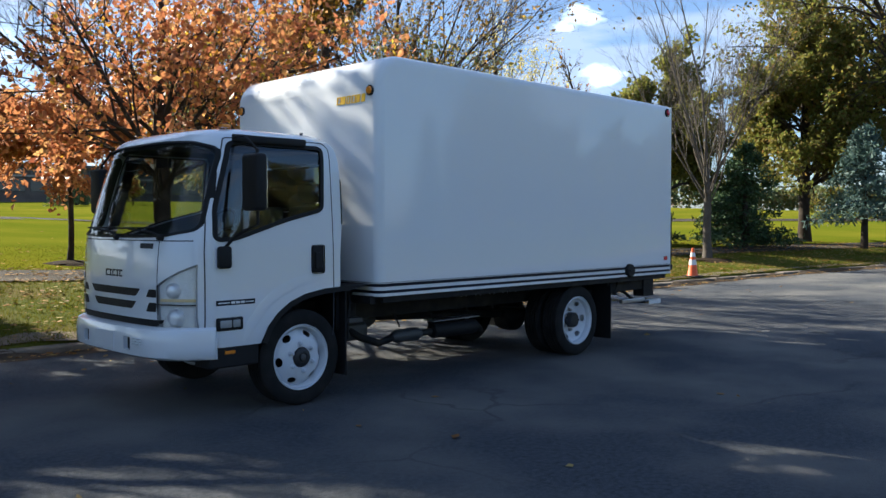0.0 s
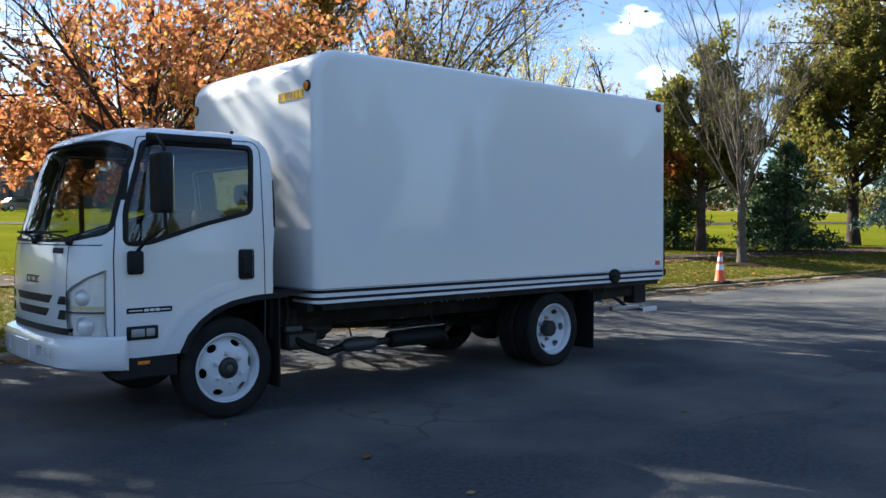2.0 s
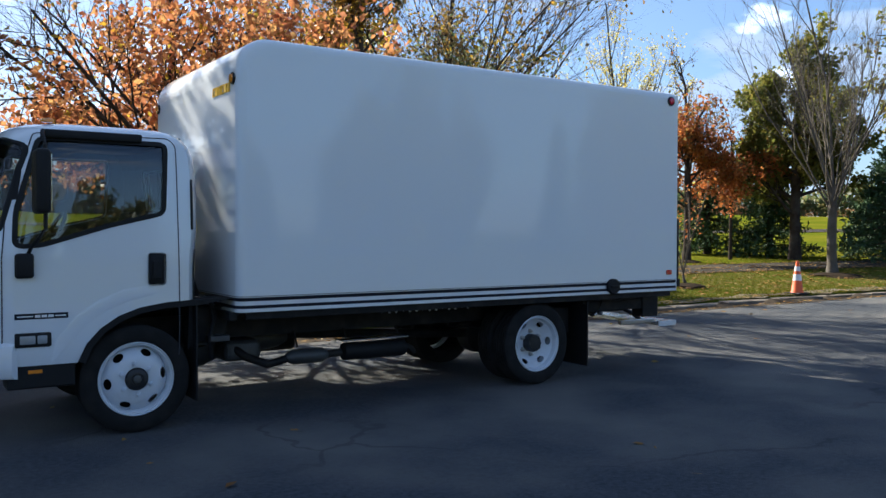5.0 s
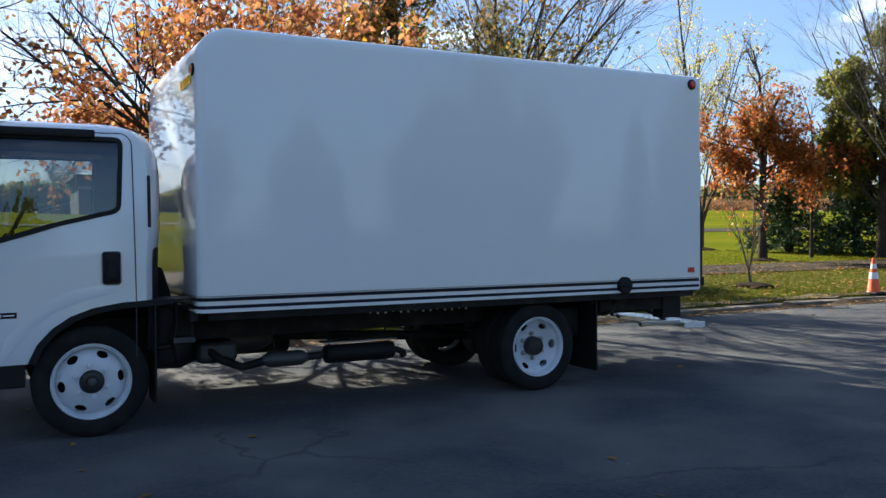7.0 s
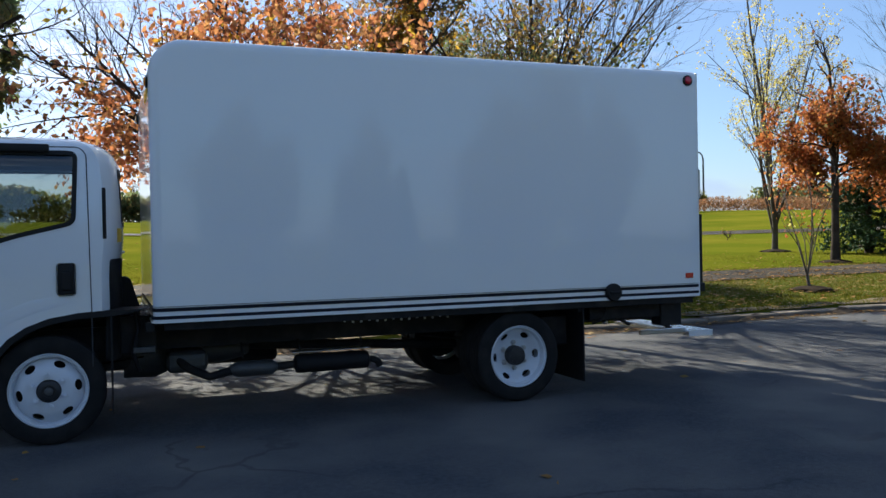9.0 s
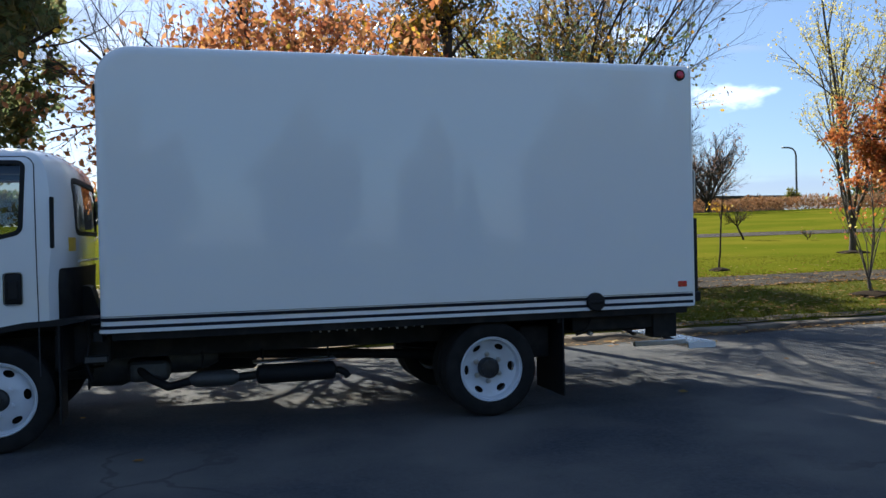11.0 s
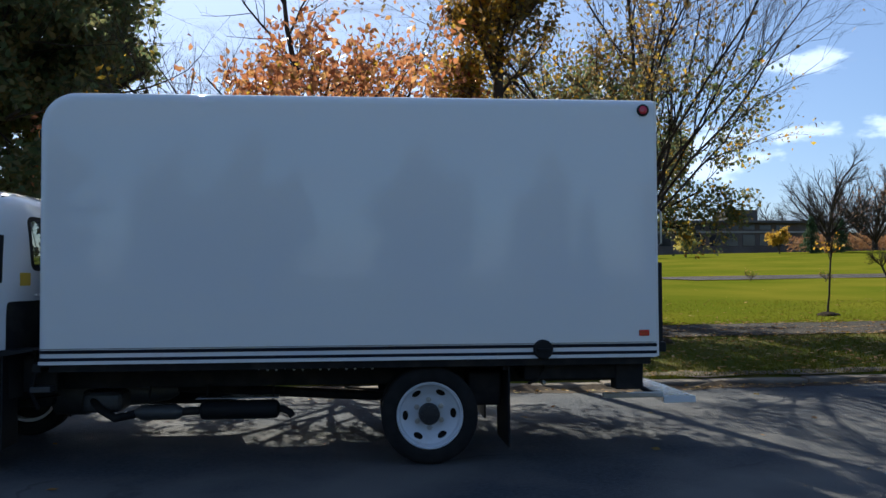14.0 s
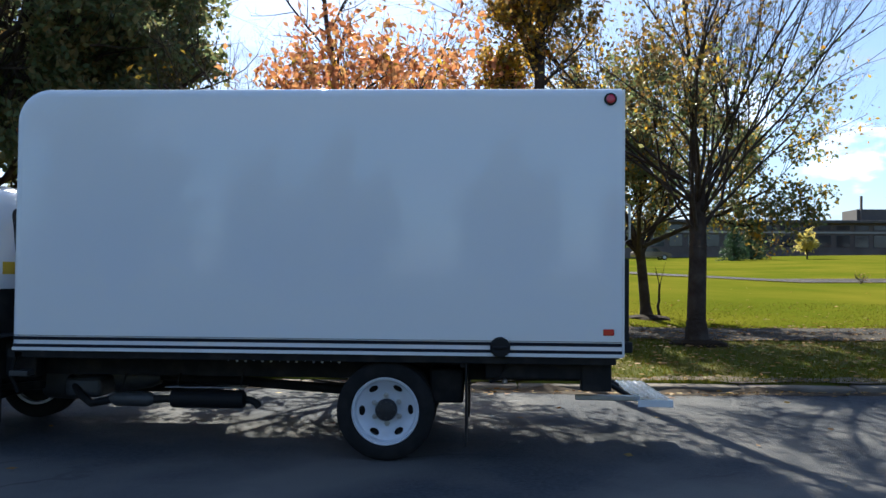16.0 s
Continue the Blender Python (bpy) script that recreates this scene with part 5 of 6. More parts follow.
def skeleton_of(seed, fork, trunk_r, limbs, limb_len, limb_angle, kids, levels, ratio=0.62, spread=0.6, rise=0.10, wiggle=0.12, lean=(0, 0), leader=False, start=0.0, side=(0, 0), limb_r=0.5):
    """Limbs of a tree that stands at the origin. Returns the trunk's pieces, the finer pieces and the twigs."""
    rng = random.Random(seed)
    wood, fine, twigs = [], [], []

    def grow(p, d, length, r, depth):
        n = 5 if depth > 1 else 3
        pts = [p]
        for i in range(n):
            d = (d + Vector((rng.gauss(0, wiggle), rng.gauss(0, wiggle), rng.gauss(0, wiggle) + rise))).normalized()
            q = p + d * (length / n)
            r1 = r * (1 - 0.62 * (i + 1) / n)
            r0 = r * (1 - 0.62 * i / n)
            (wood if depth >= levels - 1 else fine).append((p, q, r0, r1, 7 if r0 > 0.05 else 5 if r0 > 0.015 else 3))
            p = q
            pts.append(p)
            if depth > 0 and i >= 1:
                for _ in range(kids[min(len(kids) - 1, levels - depth)]):
                    a = rng.uniform(0.5, 1.25) * spread
                    t = rng.uniform(0, 2 * math.pi)
                    e = d.cross(Vector((math.cos(t), math.sin(t), rng.uniform(-0.3, 0.6)))).normalized()
                    nd = (d * math.cos(a) + e * math.sin(a)).normalized()
                    grow(p - (p - pts[-2]) * rng.random(), nd, length * ratio * rng.uniform(0.65, 1.15) * (1 - 0.35 * i / n), r1 * 0.62, depth - 1)
        if depth == 0:
            twigs.append((pts[0], pts[1], pts[-1]))

    p, d = Vector((0, 0, -0.05)), Vector((lean[0], lean[1], 1)).normalized()
    n = 6
    flare = trunk_r * 1.5
    for i in range(n):
        q = p + d * ((fork + 0.05) / n) + Vector((rng.gauss(0, 0.012), rng.gauss(0, 0.012), 0))
        wood.append((p, q, flare if i == 0 else trunk_r * (1.12 - 0.25 * i / n), trunk_r * (1.12 - 0.25 * (i + 1) / n), 12))
        p = q
    top = p
    for k in range(limbs):
        t = 2 * math.pi * (k + rng.uniform(-0.25, 0.25)) / limbs
        a = math.radians(limb_angle * rng.uniform(0.6, 1.25))
        nd = Vector((math.cos(t) * math.sin(a) + side[0], math.sin(t) * math.sin(a) + side[1], math.cos(a))).normalized()
        at = top - d * rng.uniform(0, start if start else fork * 0.12)
        grow(at, nd, limb_len * rng.uniform(0.8, 1.15), trunk_r * limb_r * rng.uniform(0.8, 1.2), levels)
    if leader:
        grow(top, (d + Vector((0, 0, 1))).normalized(), limb_len * 1.25, trunk_r * min(0.75, limb_r * 1.5), levels)
    return wood, fine, twigs


def leaf_spots(twigs, per, keep, seed, jitter=0.08):
    """Spots along the twigs; keep(place) gives the share of leaves still hanging there."""
    rng = random.Random(seed)
    out = []
    for a, b, c in twigs:
        k = keep((a + c) / 2)
        if rng.random() > min(1.0, k * 1.6):
            continue
        for _ in range(per):
            if rng.random() < k:
                t = rng.random()
                out.append((a.lerp(c, t) + Vector((rng.gauss(0, jitter), rng.gauss(0, jitter), rng.gauss(0, jitter))))[:])
    return out


def tree(name, x, y, label, bark, sk, leaves=(), mulch=0.0, group="", turn=0.0):
    """A tree: trunk, finer branches, and crowns of leaves. leaves: (material, per twig, keep, size) each."""
    t = thing(name, (x, y, ground_z(x, y)), label, "tree", group, turn=turn)
    wood, fine, twigs = sk
    part("trunk", tube_mesh("trunk", wood), bark, t)
    if fine:
        part("branch_work", tube_mesh("branch_work", fine), bark, t)["kind"] = "stuff"
    for i, (m, per, keep, size) in enumerate(leaves):
        spots = leaf_spots(twigs, per, keep, 31 + i)
        if spots:
            part("crown", leaf_mesh("crown", spots, size, 7 + i), m, t)["kind"] = "stuff"
    if mulch:
        rng = random.Random(round(x * 10))
        bm = bmesh.new()
        rings = []
        for r, h in ((mulch, -0.04), (mulch * 0.8, 0.03), (mulch * 0.4, 0.07), (0.0, 0.09)):
            rings.append([bm.verts.new((r * (1 + 0.15 * rng.uniform(-1, 1)) * math.cos(k * 0.3927), r * (1 + 0.15 * rng.uniform(-1, 1)) * math.sin(k * 0.3927), h)) for k in range(16)])
        for p, q in zip(rings, rings[1:]):
            for k in range(16):
                bm.faces.new((p[k], p[(k + 1) % 16], q[(k + 1) % 16], q[k]))
        part("mulch_ring", bm, M_DIRT, t, "ring of dark mulch")
    return t


def some(v):
    return lambda p: v


# the orange maple behind the truck
maple = skeleton_of(11, 2.9, 0.13, 15, 3.0, 58, (2, 2, 2), 3, 0.60, 0.75, 0.045, 0.10, leader=True, start=1.5, limb_r=0.32)
tree("maple_tree", 1.55, 6.95, "broad maple in orange autumn leaf on the verge", M_BARK, maple,
     [(M_ORANGE, 8, lambda p: (0.09 + 0.38 * clamp(((5.9 if p.x > -1.0 else 5.1) - p.z) / 1.4) + 0.12 * clamp((p.z - 5.8) / 0.5)) * (1 - 0.85 * clamp((p.z - 3.1) / 0.4) * clamp((-0.88 * p.x + 0.47 * p.y - 1.2) / 0.5)) * (0.0 if p.z > 3.5 and p.x < -1.7 else 1.0), 0.112), (M_ORANGE, 8, lambda p: 0.8 if -2.2 < p.x < -0.5 and p.z < 3.1 else 0.0, 0.112), (M_GOLD, 2, lambda p: 0.4 if p.z < 4.2 and -0.88 * p.x + 0.47 * p.y < 1.5 else 0.04 * (p.x > -1.7), 0.09)], 0.7)
# narrow tree between the maple and the street tree
column = skeleton_of(29, 5.6, 0.09, 13, 1.25, 50, (2, 2, 1), 3, 0.55, 0.65, 0.10, 0.11, leader=True, start=2.3, limb_r=0.34)
tree("columnar_tree", 4.75, 6.9, "narrow upright tree with brown, dark green and golden leaves", M_BARK, column,
     [(M_BROWN, 7, some(0.45), 0.095), (M_DARKLEAF, 3, lambda p: 0.4 if p.x > 0.1 else 0.1, 0.09), (M_GOLD, 6, lambda p: 0.15 + 0.45 * clamp((0.35 - p.x) / 0.5), 0.10), (M_REDLEAF, 2, lambda p: 0.30 if p.x < 0.2 else 0.1, 0.09)], 0.5)
# slim maple across the footpath
thin = skeleton_of(23, 2.5, 0.055, 14, 1.55, 66, (2, 2, 2), 2, 0.62, 0.8, 0.03, 0.12, leader=True, start=0.9, limb_r=0.4)
tree("slim_maple_tree", 2.22, 12.31, "slim young maple in orange leaf standing in a mulch ring", M_BARK, thin, [(M_ORANGE, 40, some(0.8), 0.11)], 0.6)
# wide tree with bare upper limbs and golden leaves below
big = skeleton_of(9, 2.75, 0.155, 20, 4.7, 56, (2, 2, 3), 3, 0.56, 0.56, 0.070, 0.105, start=1.0, leader=True, limb_r=0.20)
tree("street_tree", 7.55, 8.30, "spreading tree, half bare, with golden leaves on its lower limbs", M_BARK, big,
     [(M_GOLD, 6, lambda p: 0.42 * clamp((5.0 - p.z) / 2.0) + (0.09 if p.x < 0.3 and p.z < 6.3 else 0.03), 0.085),
      (M_DARKLEAF, 8, lambda p: 0.80 * clamp((5.2 - p.z) / 1.2) * clamp((2.9 - math.hypot(p.x, p.y)) / 0.8), 0.09),
      (M_BROWN, 14, lambda p: 0.28 if p.x < 0.5 and p.z < 6.0 else 0.05, 0.085)], 0.6)
# smaller leaning tree across the path
back = skeleton_of(8, 1.9, 0.115, 11, 3.4, 54, (2, 2, 2), 3, 0.58, 0.65, 0.05, 0.12, lean=(-0.12, 0), start=0.6)
tree("leaning_tree", 7.57, 12.96, "leaning tree with dull gold and green leaves", M_BARK, back,
     [(M_GOLD, 5, some(0.5), 0.10), (M_DARKLEAF, 13, some(0.75), 0.10)], 0.6)
# dark leafy tree by the cab end
dark = skeleton_of(14, 8.4, 0.28, 52, 5.0, 70, (2, 2, 2), 3, 0.58, 0.75, 0.035, 0.11, leader=True, start=7.0, limb_r=0.30)


def dark_crown(p):
    """Dense below and on the street side, thin in the upper middle. Upper gap and edge are set along the sun's rays to
    shape dapples.
    """
    u, v = p.x + 0.23 * p.y, p.z - 0.65 * p.y
    if p.x > 4.9 and p.z < 8.0:
        return 0.0
    if v < 5.2:
        return 0.9
    if 1.2 < u < 2.5 and v < 7.2:
        return 0.05
    if u > 3.8 and v > 7.7:
        return 1.0
    return 0.28 + 0.45 * clamp((u - 2.5) / 0.4)


tree("leafy_tree", -6.7, 9.2, "dense dark green tree turning brown", M_BARK, dark, [(M_DARKLEAF, 20, dark_crown, 0.15), (M_BROWN, 5, lambda p: 0.6 if p.x < 1.5 and p.z < 5.5 else 0.10 * (p.x < 4.8), 0.13)])
# added tree out of view: blocks bright sky in the windscreen, gives more shade
tree("leafy_tree", -15.5, 10.0, "dense dark green tree turning brown", M_BARK, dark, [(M_DARKLEAF, 5, some(0.8), 0.20)], turn=110)
# bare vase-shaped tree beyond the truck's tail
bare = skeleton_of(3, 2.3, 0.115, 15, 5.4, 33, (2, 2, 3), 3, 0.48, 0.52, 0.085, 0.08, start=0.9, leader=True, limb_r=0.24)
tree("bare_tree", 18.3, 6.45, "bare vase-shaped tree with pale grey branches", M_BARK_PALE, bare, mulch=0.75)
# thin clump on the verge
clump = skeleton_of(19, 0.28, 0.034, 6, 2.2, 16, (1, 1, 1), 3, 0.42, 0.6, 0.05, 0.08, limb_r=0.5)
tree("shrub", 12.8, 6.55, "thin many-stemmed shrub with a few russet leaves in dark mulch", M_BARK_PALE, clump, [(M_REDLEAF, 6, lambda p: 0.30 if p.z > 0.9 else 0.08, 0.075), (M_PALEYEL, 2, some(0.25), 0.07)], 0.5)
# russet tree and pale yellow tree on the lawn
rus = skeleton_of(27, 4.2, 0.10, 19, 1.55, 58, (2, 2, 2), 3, 0.55, 0.7, 0.06, 0.11, leader=True, start=2.7, limb_r=0.36)
tree("russet_tree", 18.4, 11.3, "slender tree in orange-red leaf with sparse top", M_BARK, rus, [(M_REDLEAF, 5, lambda p: 0.60 * clamp((5.0 - p.z) / 2.0 - 0.25 * p.x) + 0.06, 0.12), (M_BROWN, 1, some(0.4), 0.12)], 0.5)
yel = skeleton_of(33, 1.1, 0.10, 9, 6.3, 15, (2, 2, 2), 3, 0.40, 0.6, 0.05, 0.07, start=0.7, leader=True, limb_r=0.46)
tree("pale_tree", 20.9, 16.3, "tall sparse tree with few pale yellow leaves", M_BARK_PALE, yel, [(M_PALEYEL, 9, some(0.40), 0.085)], 0.6)
rus2 = skeleton_of(28, 3.4, 0.045, 17, 1.5, 58, (2, 2, 2), 3, 0.55, 0.7, 0.06, 0.11, leader=True, start=2.3, limb_r=0.36)
tree("russet_tree", 20.6, 11.4, "young tree in dark russet leaf", M_BARK, rus2, [(M_REDLEAF, 4, lambda p: 0.45 if p.z < 3.4 else 0.05, 0.12)], turn=140)
# leafy trees along the bend
lf = skeleton_of(41, 2.0, 0.24, 10, 4.6, 40, (2, 2, 2), 3, 0.58, 0.6, 0.08, 0.11, leader=True, start=0.7)
oval = skeleton_of(42, 4.3, 0.15, 20, 1.9, 58, (2, 2, 2), 3, 0.58, 0.7, 0.08, 0.12, leader=True, start=2.9, limb_r=0.36)
tree("green_tree", 22.4, 10.3, "upright oval tree with olive green leaves", M_BARK, oval, [(M_OLIVE, 8, some(0.75), 0.15)])
oval2 = skeleton_of(43, 5.4, 0.20, 26, 3.0, 62, (2, 2, 2), 3, 0.58, 0.7, 0.08, 0.12, leader=True, start=3.6, limb_r=0.34)
tree("green_tree", 29.9, 8.3, "tall tree with dull olive and gold leaves", M_BARK, oval2, [(M_OLIVE, 9, some(0.8), 0.16), (M_BROWN, 4, some(0.5), 0.15)], turn=75)
wide = skeleton_of(44, 4.6, 0.42, 12, 8.2, 66, (2, 2, 2), 3, 0.55, 0.6, 0.05, 0.13, leader=True, start=1.4)
tree("wide_tree", 34.5, 3.4, "wide old tree with sparse yellow-green leaves", M_BARK, wide, [(M_OLIVE, 9, some(0.6), 0.17), (M_BROWN, 4, some(0.5), 0.16), (M_GOLD, 2, some(0.3), 0.16)])


def spruce(x, y, height, radius, label, material, seed, lift=0.25):
    """A spruce: straight trunk and tiers of drooping boughs set with needle tufts."""
    rng = random.Random(seed)
    t = thing("spruce_tree", (x, y, ground_z(x, y)), label, "tree")
    part("trunk", tube_mesh("trunk", [(Vector((0, 0, -0.05)), Vector((0, 0, height * 0.5)), 0.14, 0.08, 10), (Vector((0, 0, height * 0.5)), Vector((0, 0, height)), 0.08, 0.01, 8)]), M_BARK, t)
    segs, spots = [], []
    z = lift
    while z < height * 0.98:
        f = 1 - (z - lift) / (height - lift)
        for k in range(rng.randint(7, 9)):
            a = rng.uniform(0, 2 * math.pi)
            ln = radius * (f ** 0.8) * rng.uniform(0.75, 1.12) + 0.08
            p0 = Vector((0, 0, z + rng.uniform(-0.06, 0.06)))
            p1 = p0 + Vector((math.cos(a), math.sin(a), -0.12)) * ln * 0.6
            p2 = p0 + Vector((math.cos(a), math.sin(a), -0.14 + 0.1 * rng.random())) * ln
            segs += [(p0, p1, 0.018, 0.010, 3), (p1, p2, 0.010, 0.004, 3)]
            for _ in range(int(26 * ln) + 8):
                s = rng.random() ** 0.7
                c = p0.lerp(p2, s)
                w = 0.24 * ln * (1 - 0.6 * s) + 0.05
                o = Vector((-math.sin(a), math.cos(a), 0)) * rng.uniform(-w, w)
                spots.append((c + o + Vector((0, 0, rng.gauss(0, 0.05))))[:])
        z += rng.uniform(0.16, 0.22)
    part("bough_work", tube_mesh("bough_work", segs), M_BARK, t)["kind"] = "stuff"
    part("crown", leaf_mesh("crown", spots, 0.20, seed, droop=0.15, narrow=0.32), material, t)["kind"] = "stuff"
    return t


spruce(27.2, 5.1, 4.5, 1.75, "blue-green spruce with its lowest boughs trimmed", M_NEEDLE, 51, 1.15)
spruce(24.6, 8.3, 3.9, 1.9, "dark green spruce with boughs down to the ground", M_NEEDLE2, 52)
spruce(27.6, 10.2, 3.3, 1.6, "dark green spruce with boughs down to the ground", M_NEEDLE2, 53)
spruce(22.3, 13.7, 3.1, 1.6, "dark blue spruce on the lawn", M_NEEDLE2, 54)
spruce(23.2, 11.8, 3.0, 1.5, "dark blue spruce on the lawn", M_NEEDLE2, 55)

# saplings and small bushes on the lawn
sap = skeleton_of(61, 1.5, 0.022, 4, 0.8, 14, (1, 1), 1, 0.45, 0.7, 0.05, 0.08, lean=(0.12, 0.02), start=0.4, leader=True)
tree("sapling", 13.38, 12.4, "thin young sapling with a few orange leaves", M_BARK, sap, [(M_GOLD, 12, lambda p: 0.6 if 1.3 < p.z < 1.75 else 0.02, 0.09)], 0.3)
lean_sk = skeleton_of(62, 0.75, 0.045, 9, 0.7, 45, (2, 2, 2), 3, 0.55, 0.7, 0.05, 0.15, lean=(-0.45, 0))
tree("small_tree", 24.2, 26.8, "small leaning tree with fine bare twigs", M_BARK, lean_sk)
bush_sk = skeleton_of(63, 0.08, 0.02, 9, 0.38, 38, (2, 2), 2, 0.55, 0.7, 0.04, 0.15)
for bx, by in ((21.9, 27.7), (25.4, 24.1), (19.8, 30.3)):
    tree("small_bush", bx, by, "small twiggy bush on the lawn", M_BARK, bush_sk, [(M_BRUSH, 2, some(0.2), 0.06)], group="small bushes on the lawn")
post_sk = skeleton_of(64, 0.75, 0.03, 3, 0.45, 15, (1,), 1, 0.5, 0.5)
tree("cut_shrub", 7.98, 13.6, "cut back shrub stems", M_BARK, post_sk)

# ---------------------------------------------------------------- street things
# traffic cone on the verge edge
cx, cy = 14.05, 4.62
cone = thing("traffic_cone", (cx, cy, ground_z(cx, cy)), "orange traffic cone with two white bands at the kerb", "traffic cone")
cone_base = part("base", boxed(-0.19, 0.19, -0.19, 0.19, 0.0, 0.045, 0.02, 2), M_BLACK, cone, "black rubber base")
part("body", lathed([(0.135, 0.04), (0.125, 0.06), (0.030, 0.71), (0.022, 0.715), (0.018, 0.70)], (0, 0, 0), 24, "z"), M_CONE, cone, smooth=True)
for z0, z1 in ((0.30, 0.43), (0.50, 0.60)):
    def cr(z):
        return 0.125 - 0.095 * (z - 0.06) / 0.65 + 0.002
    part("band", lathed([(cr(z0), z0), (cr(z1), z1)], (0, 0, 0), 24, "z"), M_BAND, cone, "white reflective band", smooth=True)

# lamp post beyond the lawn
lx, ly = 82.0, 96.9
post = thing("lamp_post", (lx, ly, ground_z(lx, ly)), "slim dark lamp post with a curved arm", "lamp post")
part("base", lathed([(0.22, -0.1), (0.22, 0.16), (0.14, 0.2)], (0, 0, 0), 14, "z"), M_FASCIA, post)
part("pole", tubed([(0, 0, 0), (0, 0, 7.9), (-0.14, 0, 8.5), (-0.6, 0, 8.95), (-1.3, 0, 9.05)], [0.16, 0.13, 0.11, 0.10, 0.10], 10), M_POLE, post, smooth=True)
part("lamp_head", boxed(-2.3, -1.15, -0.2, 0.2, 8.95, 9.15, 0.06, 2), M_POLE, post)

# the long low building beyond the lawn
bx0, bx1, by0, by1, bh = 8.0, 72.0, 112.0, 126.0, 3.75
bz = 5.1
bld = thing("building", (0, 0, 0), "long low dark brick building with window bands", "building")
wall = mesh_of("wall", boxed(bx0, bx1, by0, by1, bz - 1.5, bz + bh))
part("wall", wall, M_BRICK, bld, "dark brick wall")
part("roof", boxed(bx0 - 0.6, bx1 + 0.6, by0 - 0.9, by1 + 0.6, bz + bh, bz + bh + 0.38, 0.05), M_ROOF, bld, "flat dark roof")
part("concrete_band", boxed(bx0, bx1, by0 - 0.25, by0, bz + 2.35, bz + 2.60), M_FASCIA, bld, "pale concrete band")
for k in range(22):
    x = bx0 + 1.2 + k * 2.5
    wnd = part("window", boxed(x, x + 1.9, by0 - 0.06, by0 + 0.02, bz + 2.75, bz + 3.5), M_ROOF, bld)
    part("pane", boxed(x + 0.08, x + 1.82, by0 - 0.075, by0 - 0.06, bz + 2.82, bz + 3.43), M_PANE, wnd)
    wnd = part("window", boxed(x, x + 1.9, by0 - 0.06, by0 + 0.02, bz + 0.4, bz + 2.15), M_ROOF, bld)
    part("pane", boxed(x + 0.08, x + 1.82, by0 - 0.075, by0 - 0.06, bz + 0.48, bz + 2.08), M_PANE, wnd)
part("roof_house", boxed(55.4, 60.0, 114, 119, bz + bh + 0.3, bz + bh + 2.1, 0.05), M_ROOF, bld, "dark roof plant house")
part("chimney", boxed(55.75, 56.0, 113.6, 113.95, bz + bh + 0.3, bz + bh + 3.9), M_ROOF, bld, "slim dark chimney")
bld2 = thing("building", (0, 0, 0), "long low dark building far across the lawn", "building")
part("wall", boxed(78, 99, 122, 134, bz - 2, bz + 2.6), M_BRICK, bld2)
part("roof", boxed(77.5, 99.5, 121.2, 134.5, bz + 2.6, bz + 2.9, 0.05), M_ROOF, bld2)
for k in range(7):
    wnd = part("window", boxed(78.6 + k * 2.9, 80.7 + k * 2.9, 121.94, 122.02, bz + 0.7, bz + 2.2), M_ROOF, bld2)
    part("pane", boxed(78.7 + k * 2.9, 80.6 + k * 2.9, 121.92, 121.94, bz + 0.8, bz + 2.1), M_PANE, wnd)


def car(x, y, turn, label):
    c = thing("car", (x, y, ground_z(x, y)), label, "car", turn=turn)
    body = round_poly([(-2.2, 0.35), (2.2, 0.35), (2.25, 0.75), (1.4, 0.92), (-2.15, 0.95), (-2.25, 0.6)], 0.12)
    b = part("body", prism(body, "y", -0.85, 0.85), M_CARPAINT, c)
    cabin = round_poly([(-1.75, 0.93), (1.15, 0.93), (0.45, 1.42), (-1.25, 1.45)], 0.12)
    part("cabin", prism(cabin, "y", -0.72, 0.72), M_CARPAINT, c)
    for y in (-0.735, 0.725):
        part("window", prism(round_poly([(-1.5, 0.97), (0.95, 0.97), (0.38, 1.36), (-1.2, 1.38)], 0.06), "y", y, y + 0.01), M_PANE, c)
    for wx in (-1.35, 1.35):
        for wy in (-0.87, 0.67):
            w = part("wheel", lathed([(0.20, 0), (0.31, 0.0), (0.32, 0.03), (0.32, 0.17), (0.31, 0.20), (0.20, 0.20)], (wx, wy, 0.32), 20, "y"), M_RUBBER, c)
            part("rim", lathed([(0.20, -0.005), (0.19, -0.012), (0.0, -0.02)], (wx, wy, 0.32), 16, "y"), M_STEEL, w)
    return c


car(23.5, 95.0, 8, "tan estate car parked beyond the lawn")

# evergreen and golden bushes before the building, brush line, far bare trees
for k, (x, y, h, r) in enumerate(((30.0, 84, 3.8, 1.7), (33.0, 88, 4.2, 1.9), (51.9, 84, 4.2, 1.3), (55.3, 84, 4.0, 1.2))):
    spruce(x, y, h, r, "rounded evergreen before the far building", M_NEEDLE2, 71 + k)
for k, (x, y, m, lb) in enumerate(((49.2, 86, M_GOLD, "golden shrub before the far building"), (37.5, 84, M_PALEYEL, "yellow-green shrub before the far building"), (77.3, 92, M_OLIVE, "olive shrub before the far building"))):
    sk = skeleton_of(81 + k, 0.6, 0.08, 9, 1.5, 32, (2, 2), 2, 0.6, 0.6, 0.05, 0.12, leader=True)
    tree("far_shrub", x, y, lb, M_BARK, sk, [(m, 14, some(0.6), 0.24)])
far1 = skeleton_of(91, 2.2, 0.30, 10, 6.4, 40, (2, 3, 3), 3, 0.55, 0.60, 0.05, 0.12, leader=True, start=0.9, limb_r=0.42)
tree("far_tree", 54.1, 84.5, "tall bare tree before the far building", M_BARK, far1)
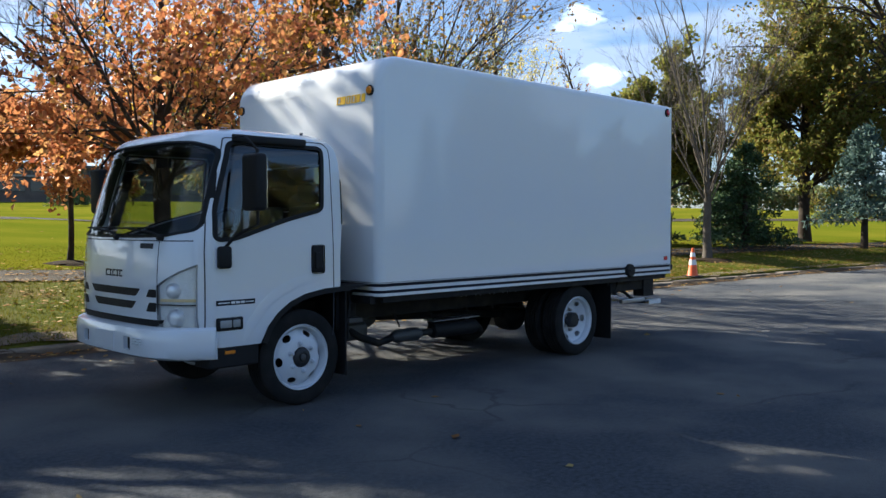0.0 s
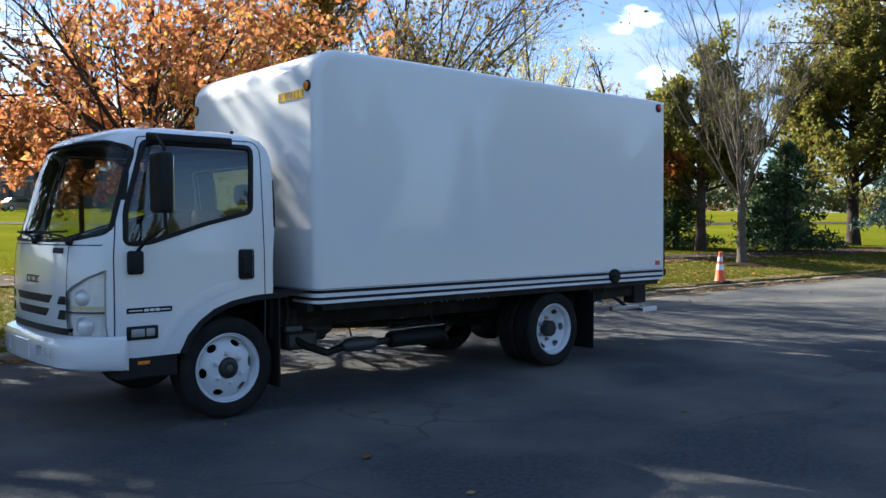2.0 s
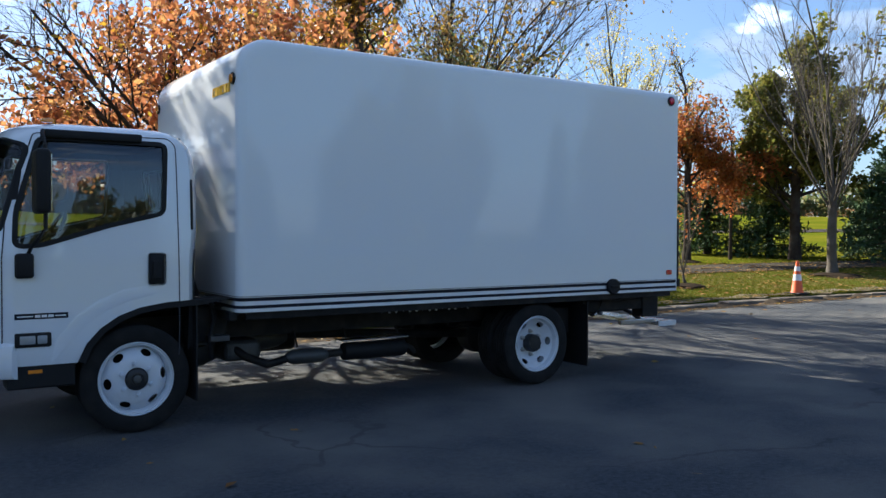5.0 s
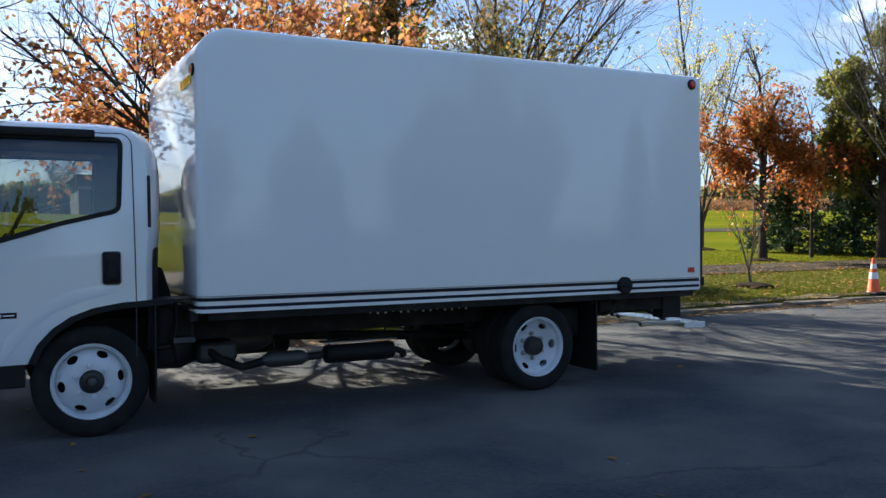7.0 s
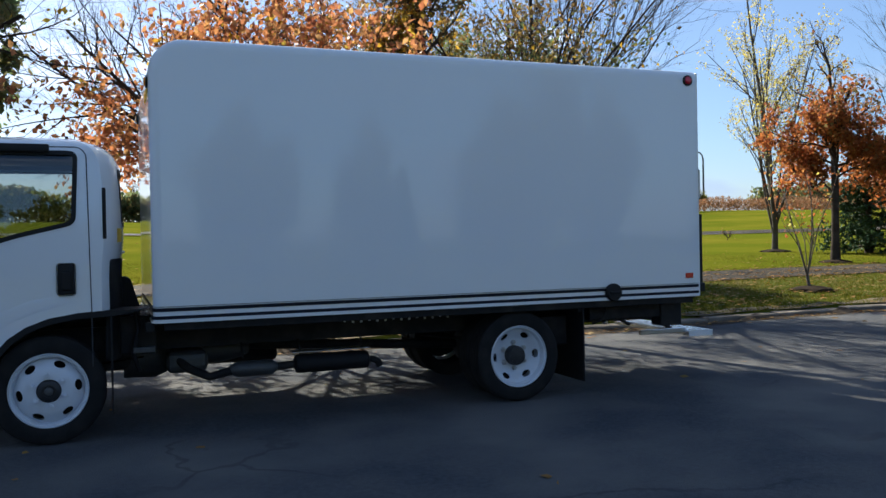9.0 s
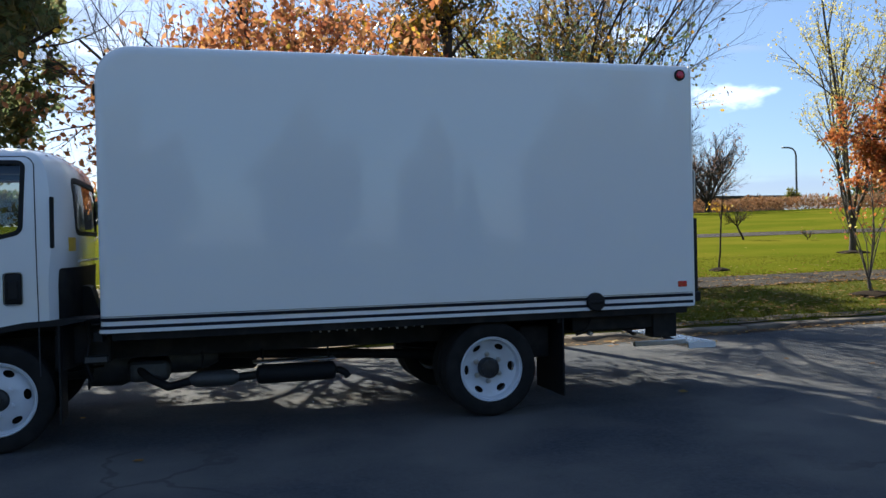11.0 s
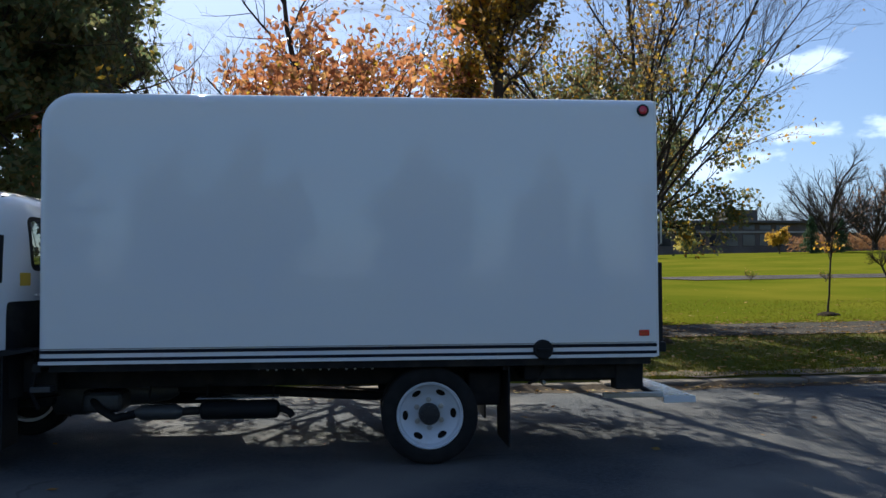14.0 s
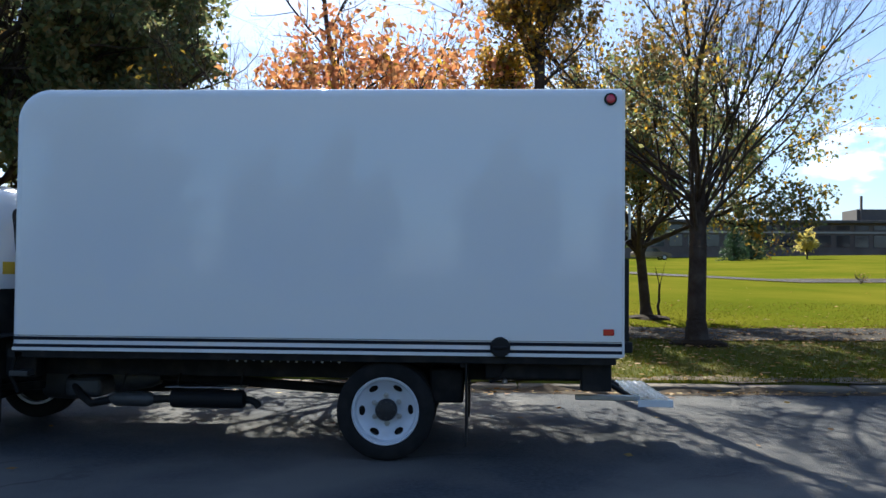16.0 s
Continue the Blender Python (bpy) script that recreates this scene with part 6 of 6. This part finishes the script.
far2 = skeleton_of(92, 1.4, 0.32, 12, 6.2, 45, (2, 3, 3), 3, 0.56, 0.62, 0.05, 0.12, leader=True, start=0.9, limb_r=0.40)
tree("far_tree", 61.8, 88.0, "broad bare tree before the far building", M_BARK, far2, [(M_BRUSH, 2, some(0.25), 0.22)])
for k, x in enumerate((40, 52, 78, 86, 95, 18, 8)):
    tree("far_tree", x, 140 + 3 * (k % 3), "bare tree far behind the building", M_BARK, far1 if k % 2 else far2, turn=50 * k, group="far bare trees")
# brush line: one uneven band of russet scrub
rngb = random.Random(99)
spots = []
for k in range(26000):
    x = rngb.uniform(54, 150)
    y = 92 - 0.10 * (x - 54) + rngb.uniform(-2.5, 2.5)
    h = 1.6 + 0.9 * noise.noise(Vector((x * 0.25, y * 0.2, 0)))
    spots.append((x, y, ground_z(x, y) + max(0.05, h * rngb.random() ** 0.7)))
ob = new("brush", leaf_mesh("brush", spots, 0.34, 5, droop=-0.6, narrow=0.4))
ob.data.materials.append(M_BRUSH)
tagged(ob, "band of russet scrub along the far edge of the lawn", "scrub", kind="stuff")
# dark hedge and woods to either side
spots = []
for k in range(42000):
    if rngb.random() < 0.55:
        x = rngb.uniform(-40, 42)
        y = 136 + rngb.uniform(-4, 4)
        h = 4.2 + 3.0 * noise.noise(Vector((x * 0.12, 3, 0)))
    else:
        x = rngb.uniform(100, 210)
        y = 105 - 0.8 * (x - 100) + rngb.uniform(-4, 4)
        h = 4.6 + 3.2 * noise.noise(Vector((x * 0.12, 0, 0)))
    spots.append((x, y, ground_z(x, y) + h * rngb.random() ** 0.6))
ob = new("far_woods", leaf_mesh("far_woods", spots, 0.75, 6, narrow=0.8))
ob.data.materials.append(M_DARKLEAF)
tagged(ob, "dark far woods at the edge of the park", "woods", kind="stuff")

# trees across the street, which the paintwork and the side glass mirror
far_sk = skeleton_of(47, 5.0, 0.22, 30, 3.0, 64, (2, 2), 2, 0.6, 0.7, 0.07, 0.12, leader=True, start=4.5, limb_r=0.36)
far_green = tree("opposite_tree", -12.5, -30, "leafy tree across the street", M_BARK, far_sk, [(M_DARKLEAF, 26, some(0.85), 0.26)], group="trees across the street")
far_olive = tree("opposite_tree", -22, -32, "olive green tree across the street", M_BARK, far_sk, [(M_OLIVE, 24, some(0.85), 0.26)], turn=70, group="trees across the street")
for k, (x, y, w, h) in enumerate(((-34, -30, 1.2, 1.0), (-4.4, -28, 0.75, 0.66), (-1.6, -28, 0.6, 0.74), (5.0, -28, 0.68, 0.72), (9.9, -27.5, 0.42, 0.66), (15.8, -28, 0.55, 0.78), (18.3, -29, 0.8, 1.02), (21.2, -28, 0.55, 0.84), (31.2, -28, 0.62, 0.86), (34.5, -29, 0.8, 1.12), (38.5, -29, 0.8, 1.02), (43, -29, 0.7, 0.82), (51, -31, 0.9, 0.9), (62, -34, 1.1, 1.0), (75, -40, 1.3, 1.1))):
    m4 = pose(x, y, ground_z(x, y), 0, 0, 47 * k) @ Matrix.Diagonal((w, w, h, 1))
    copy_thing(far_olive if k % 3 == 2 else far_green, m4)
for k, (x, y, h) in enumerate(((27.9, -28, 6.9), (12.6, -31, 4.6), (24.6, -33, 4.4))):
    spruce(x, y, h, h * 0.2, "slender dark spruce across the street", M_NEEDLE2, 85 + k)

# ---------------------------------------------------------------- litter and grass
rngl = random.Random(7)
spots = []
for k in range(13000):
    x = rngl.uniform(-12, 30)
    pick = rngl.random()
    if pick < 0.34:
        o = VERGE + rngl.choice([rngl.uniform(-0.15, 0.25), rngl.gauss(1.1, 0.12), rngl.uniform(0, 2.4), 2.4 + rngl.uniform(-0.2, 0.2)])
    elif pick < 0.62:
        o = rngl.uniform(0.2, VERGE)
    elif pick < 0.71:
        o = -abs(rngl.gauss(0, 0.22)) - 0.02
    elif pick < 0.725:
        o = -rngl.uniform(0.2, 9)
    elif pick < 0.93:
        o = rngl.uniform(0.2, VERGE)
    else:
        o = VERGE + 2.4 + rngl.expovariate(0.35)
    y = kerb_y(x) + o
    spots.append((x, y, ground_z(x, y) + (0.035 if o > 0 else 0.012)))
ob = new("fallen_leaves", leaf_mesh("fallen_leaves", spots, 0.10, 3, droop=0.0, narrow=0.75))
ob.data.materials.append(M_FALLEN)
tagged(ob, "scattered dry fallen leaves on verge and footpath", "leaves", kind="stuff")
# flatten the fallen leaves onto the ground
co = np.empty(len(ob.data.vertices) * 3)
ob.data.vertices.foreach_get("co", co)
co = co.reshape(-1, 4, 3)
base = co[:, :1, 2].copy()
co[:, :, 2] = base + (co[:, :, 2] - base) * 0.22
co[:, :, 2] = np.maximum(co[:, :, 2], base - 0.005)
ob.data.vertices.foreach_set("co", co.ravel())

# grass blades on the verge and the near lawn
rngg = np.random.default_rng(12)


def blades(name, n, xr, orange, height, width, label):
    x = rngg.uniform(xr[0], xr[1], n)
    o = orange[0] + (orange[1] - orange[0]) * rngg.random(n) ** 1.5
    y = np.array([kerb_y(a) for a in x]) + o
    z = np.array([ground_z(a, b) for a, b in zip(x, y)])
    h = height * rngg.uniform(0.5, 1.3, n)
    t = rngg.uniform(0, 2 * np.pi, n)
    lx_, ly_ = rngg.normal(0, 0.5, n) * h, rngg.normal(0, 0.5, n) * h
    p = np.stack([x, y, z], 1)
    dx = np.stack([np.cos(t) * width, np.sin(t) * width, np.zeros(n)], 1)
    verts = np.stack([p - dx, p + dx, p + np.stack([lx_, ly_, h], 1)], 1).reshape(-1, 3)
    me = bpy.data.meshes.new(name)
    me.from_pydata(verts.tolist(), [], np.arange(n * 3).reshape(-1, 3).tolist())
    me.materials.append(M_BLADE)
    tagged(new(name, me), label, "grass", kind="stuff")


blades("verge_grass", 90000, (-9, 27), (0.27, VERGE - 0.05), 0.045, 0.006, "short green and straw-coloured verge grass")
blades("lawn_grass", 40000, (-2, 30), (VERGE + 2.45, 13), 0.035, 0.007, "short mown lawn grass")
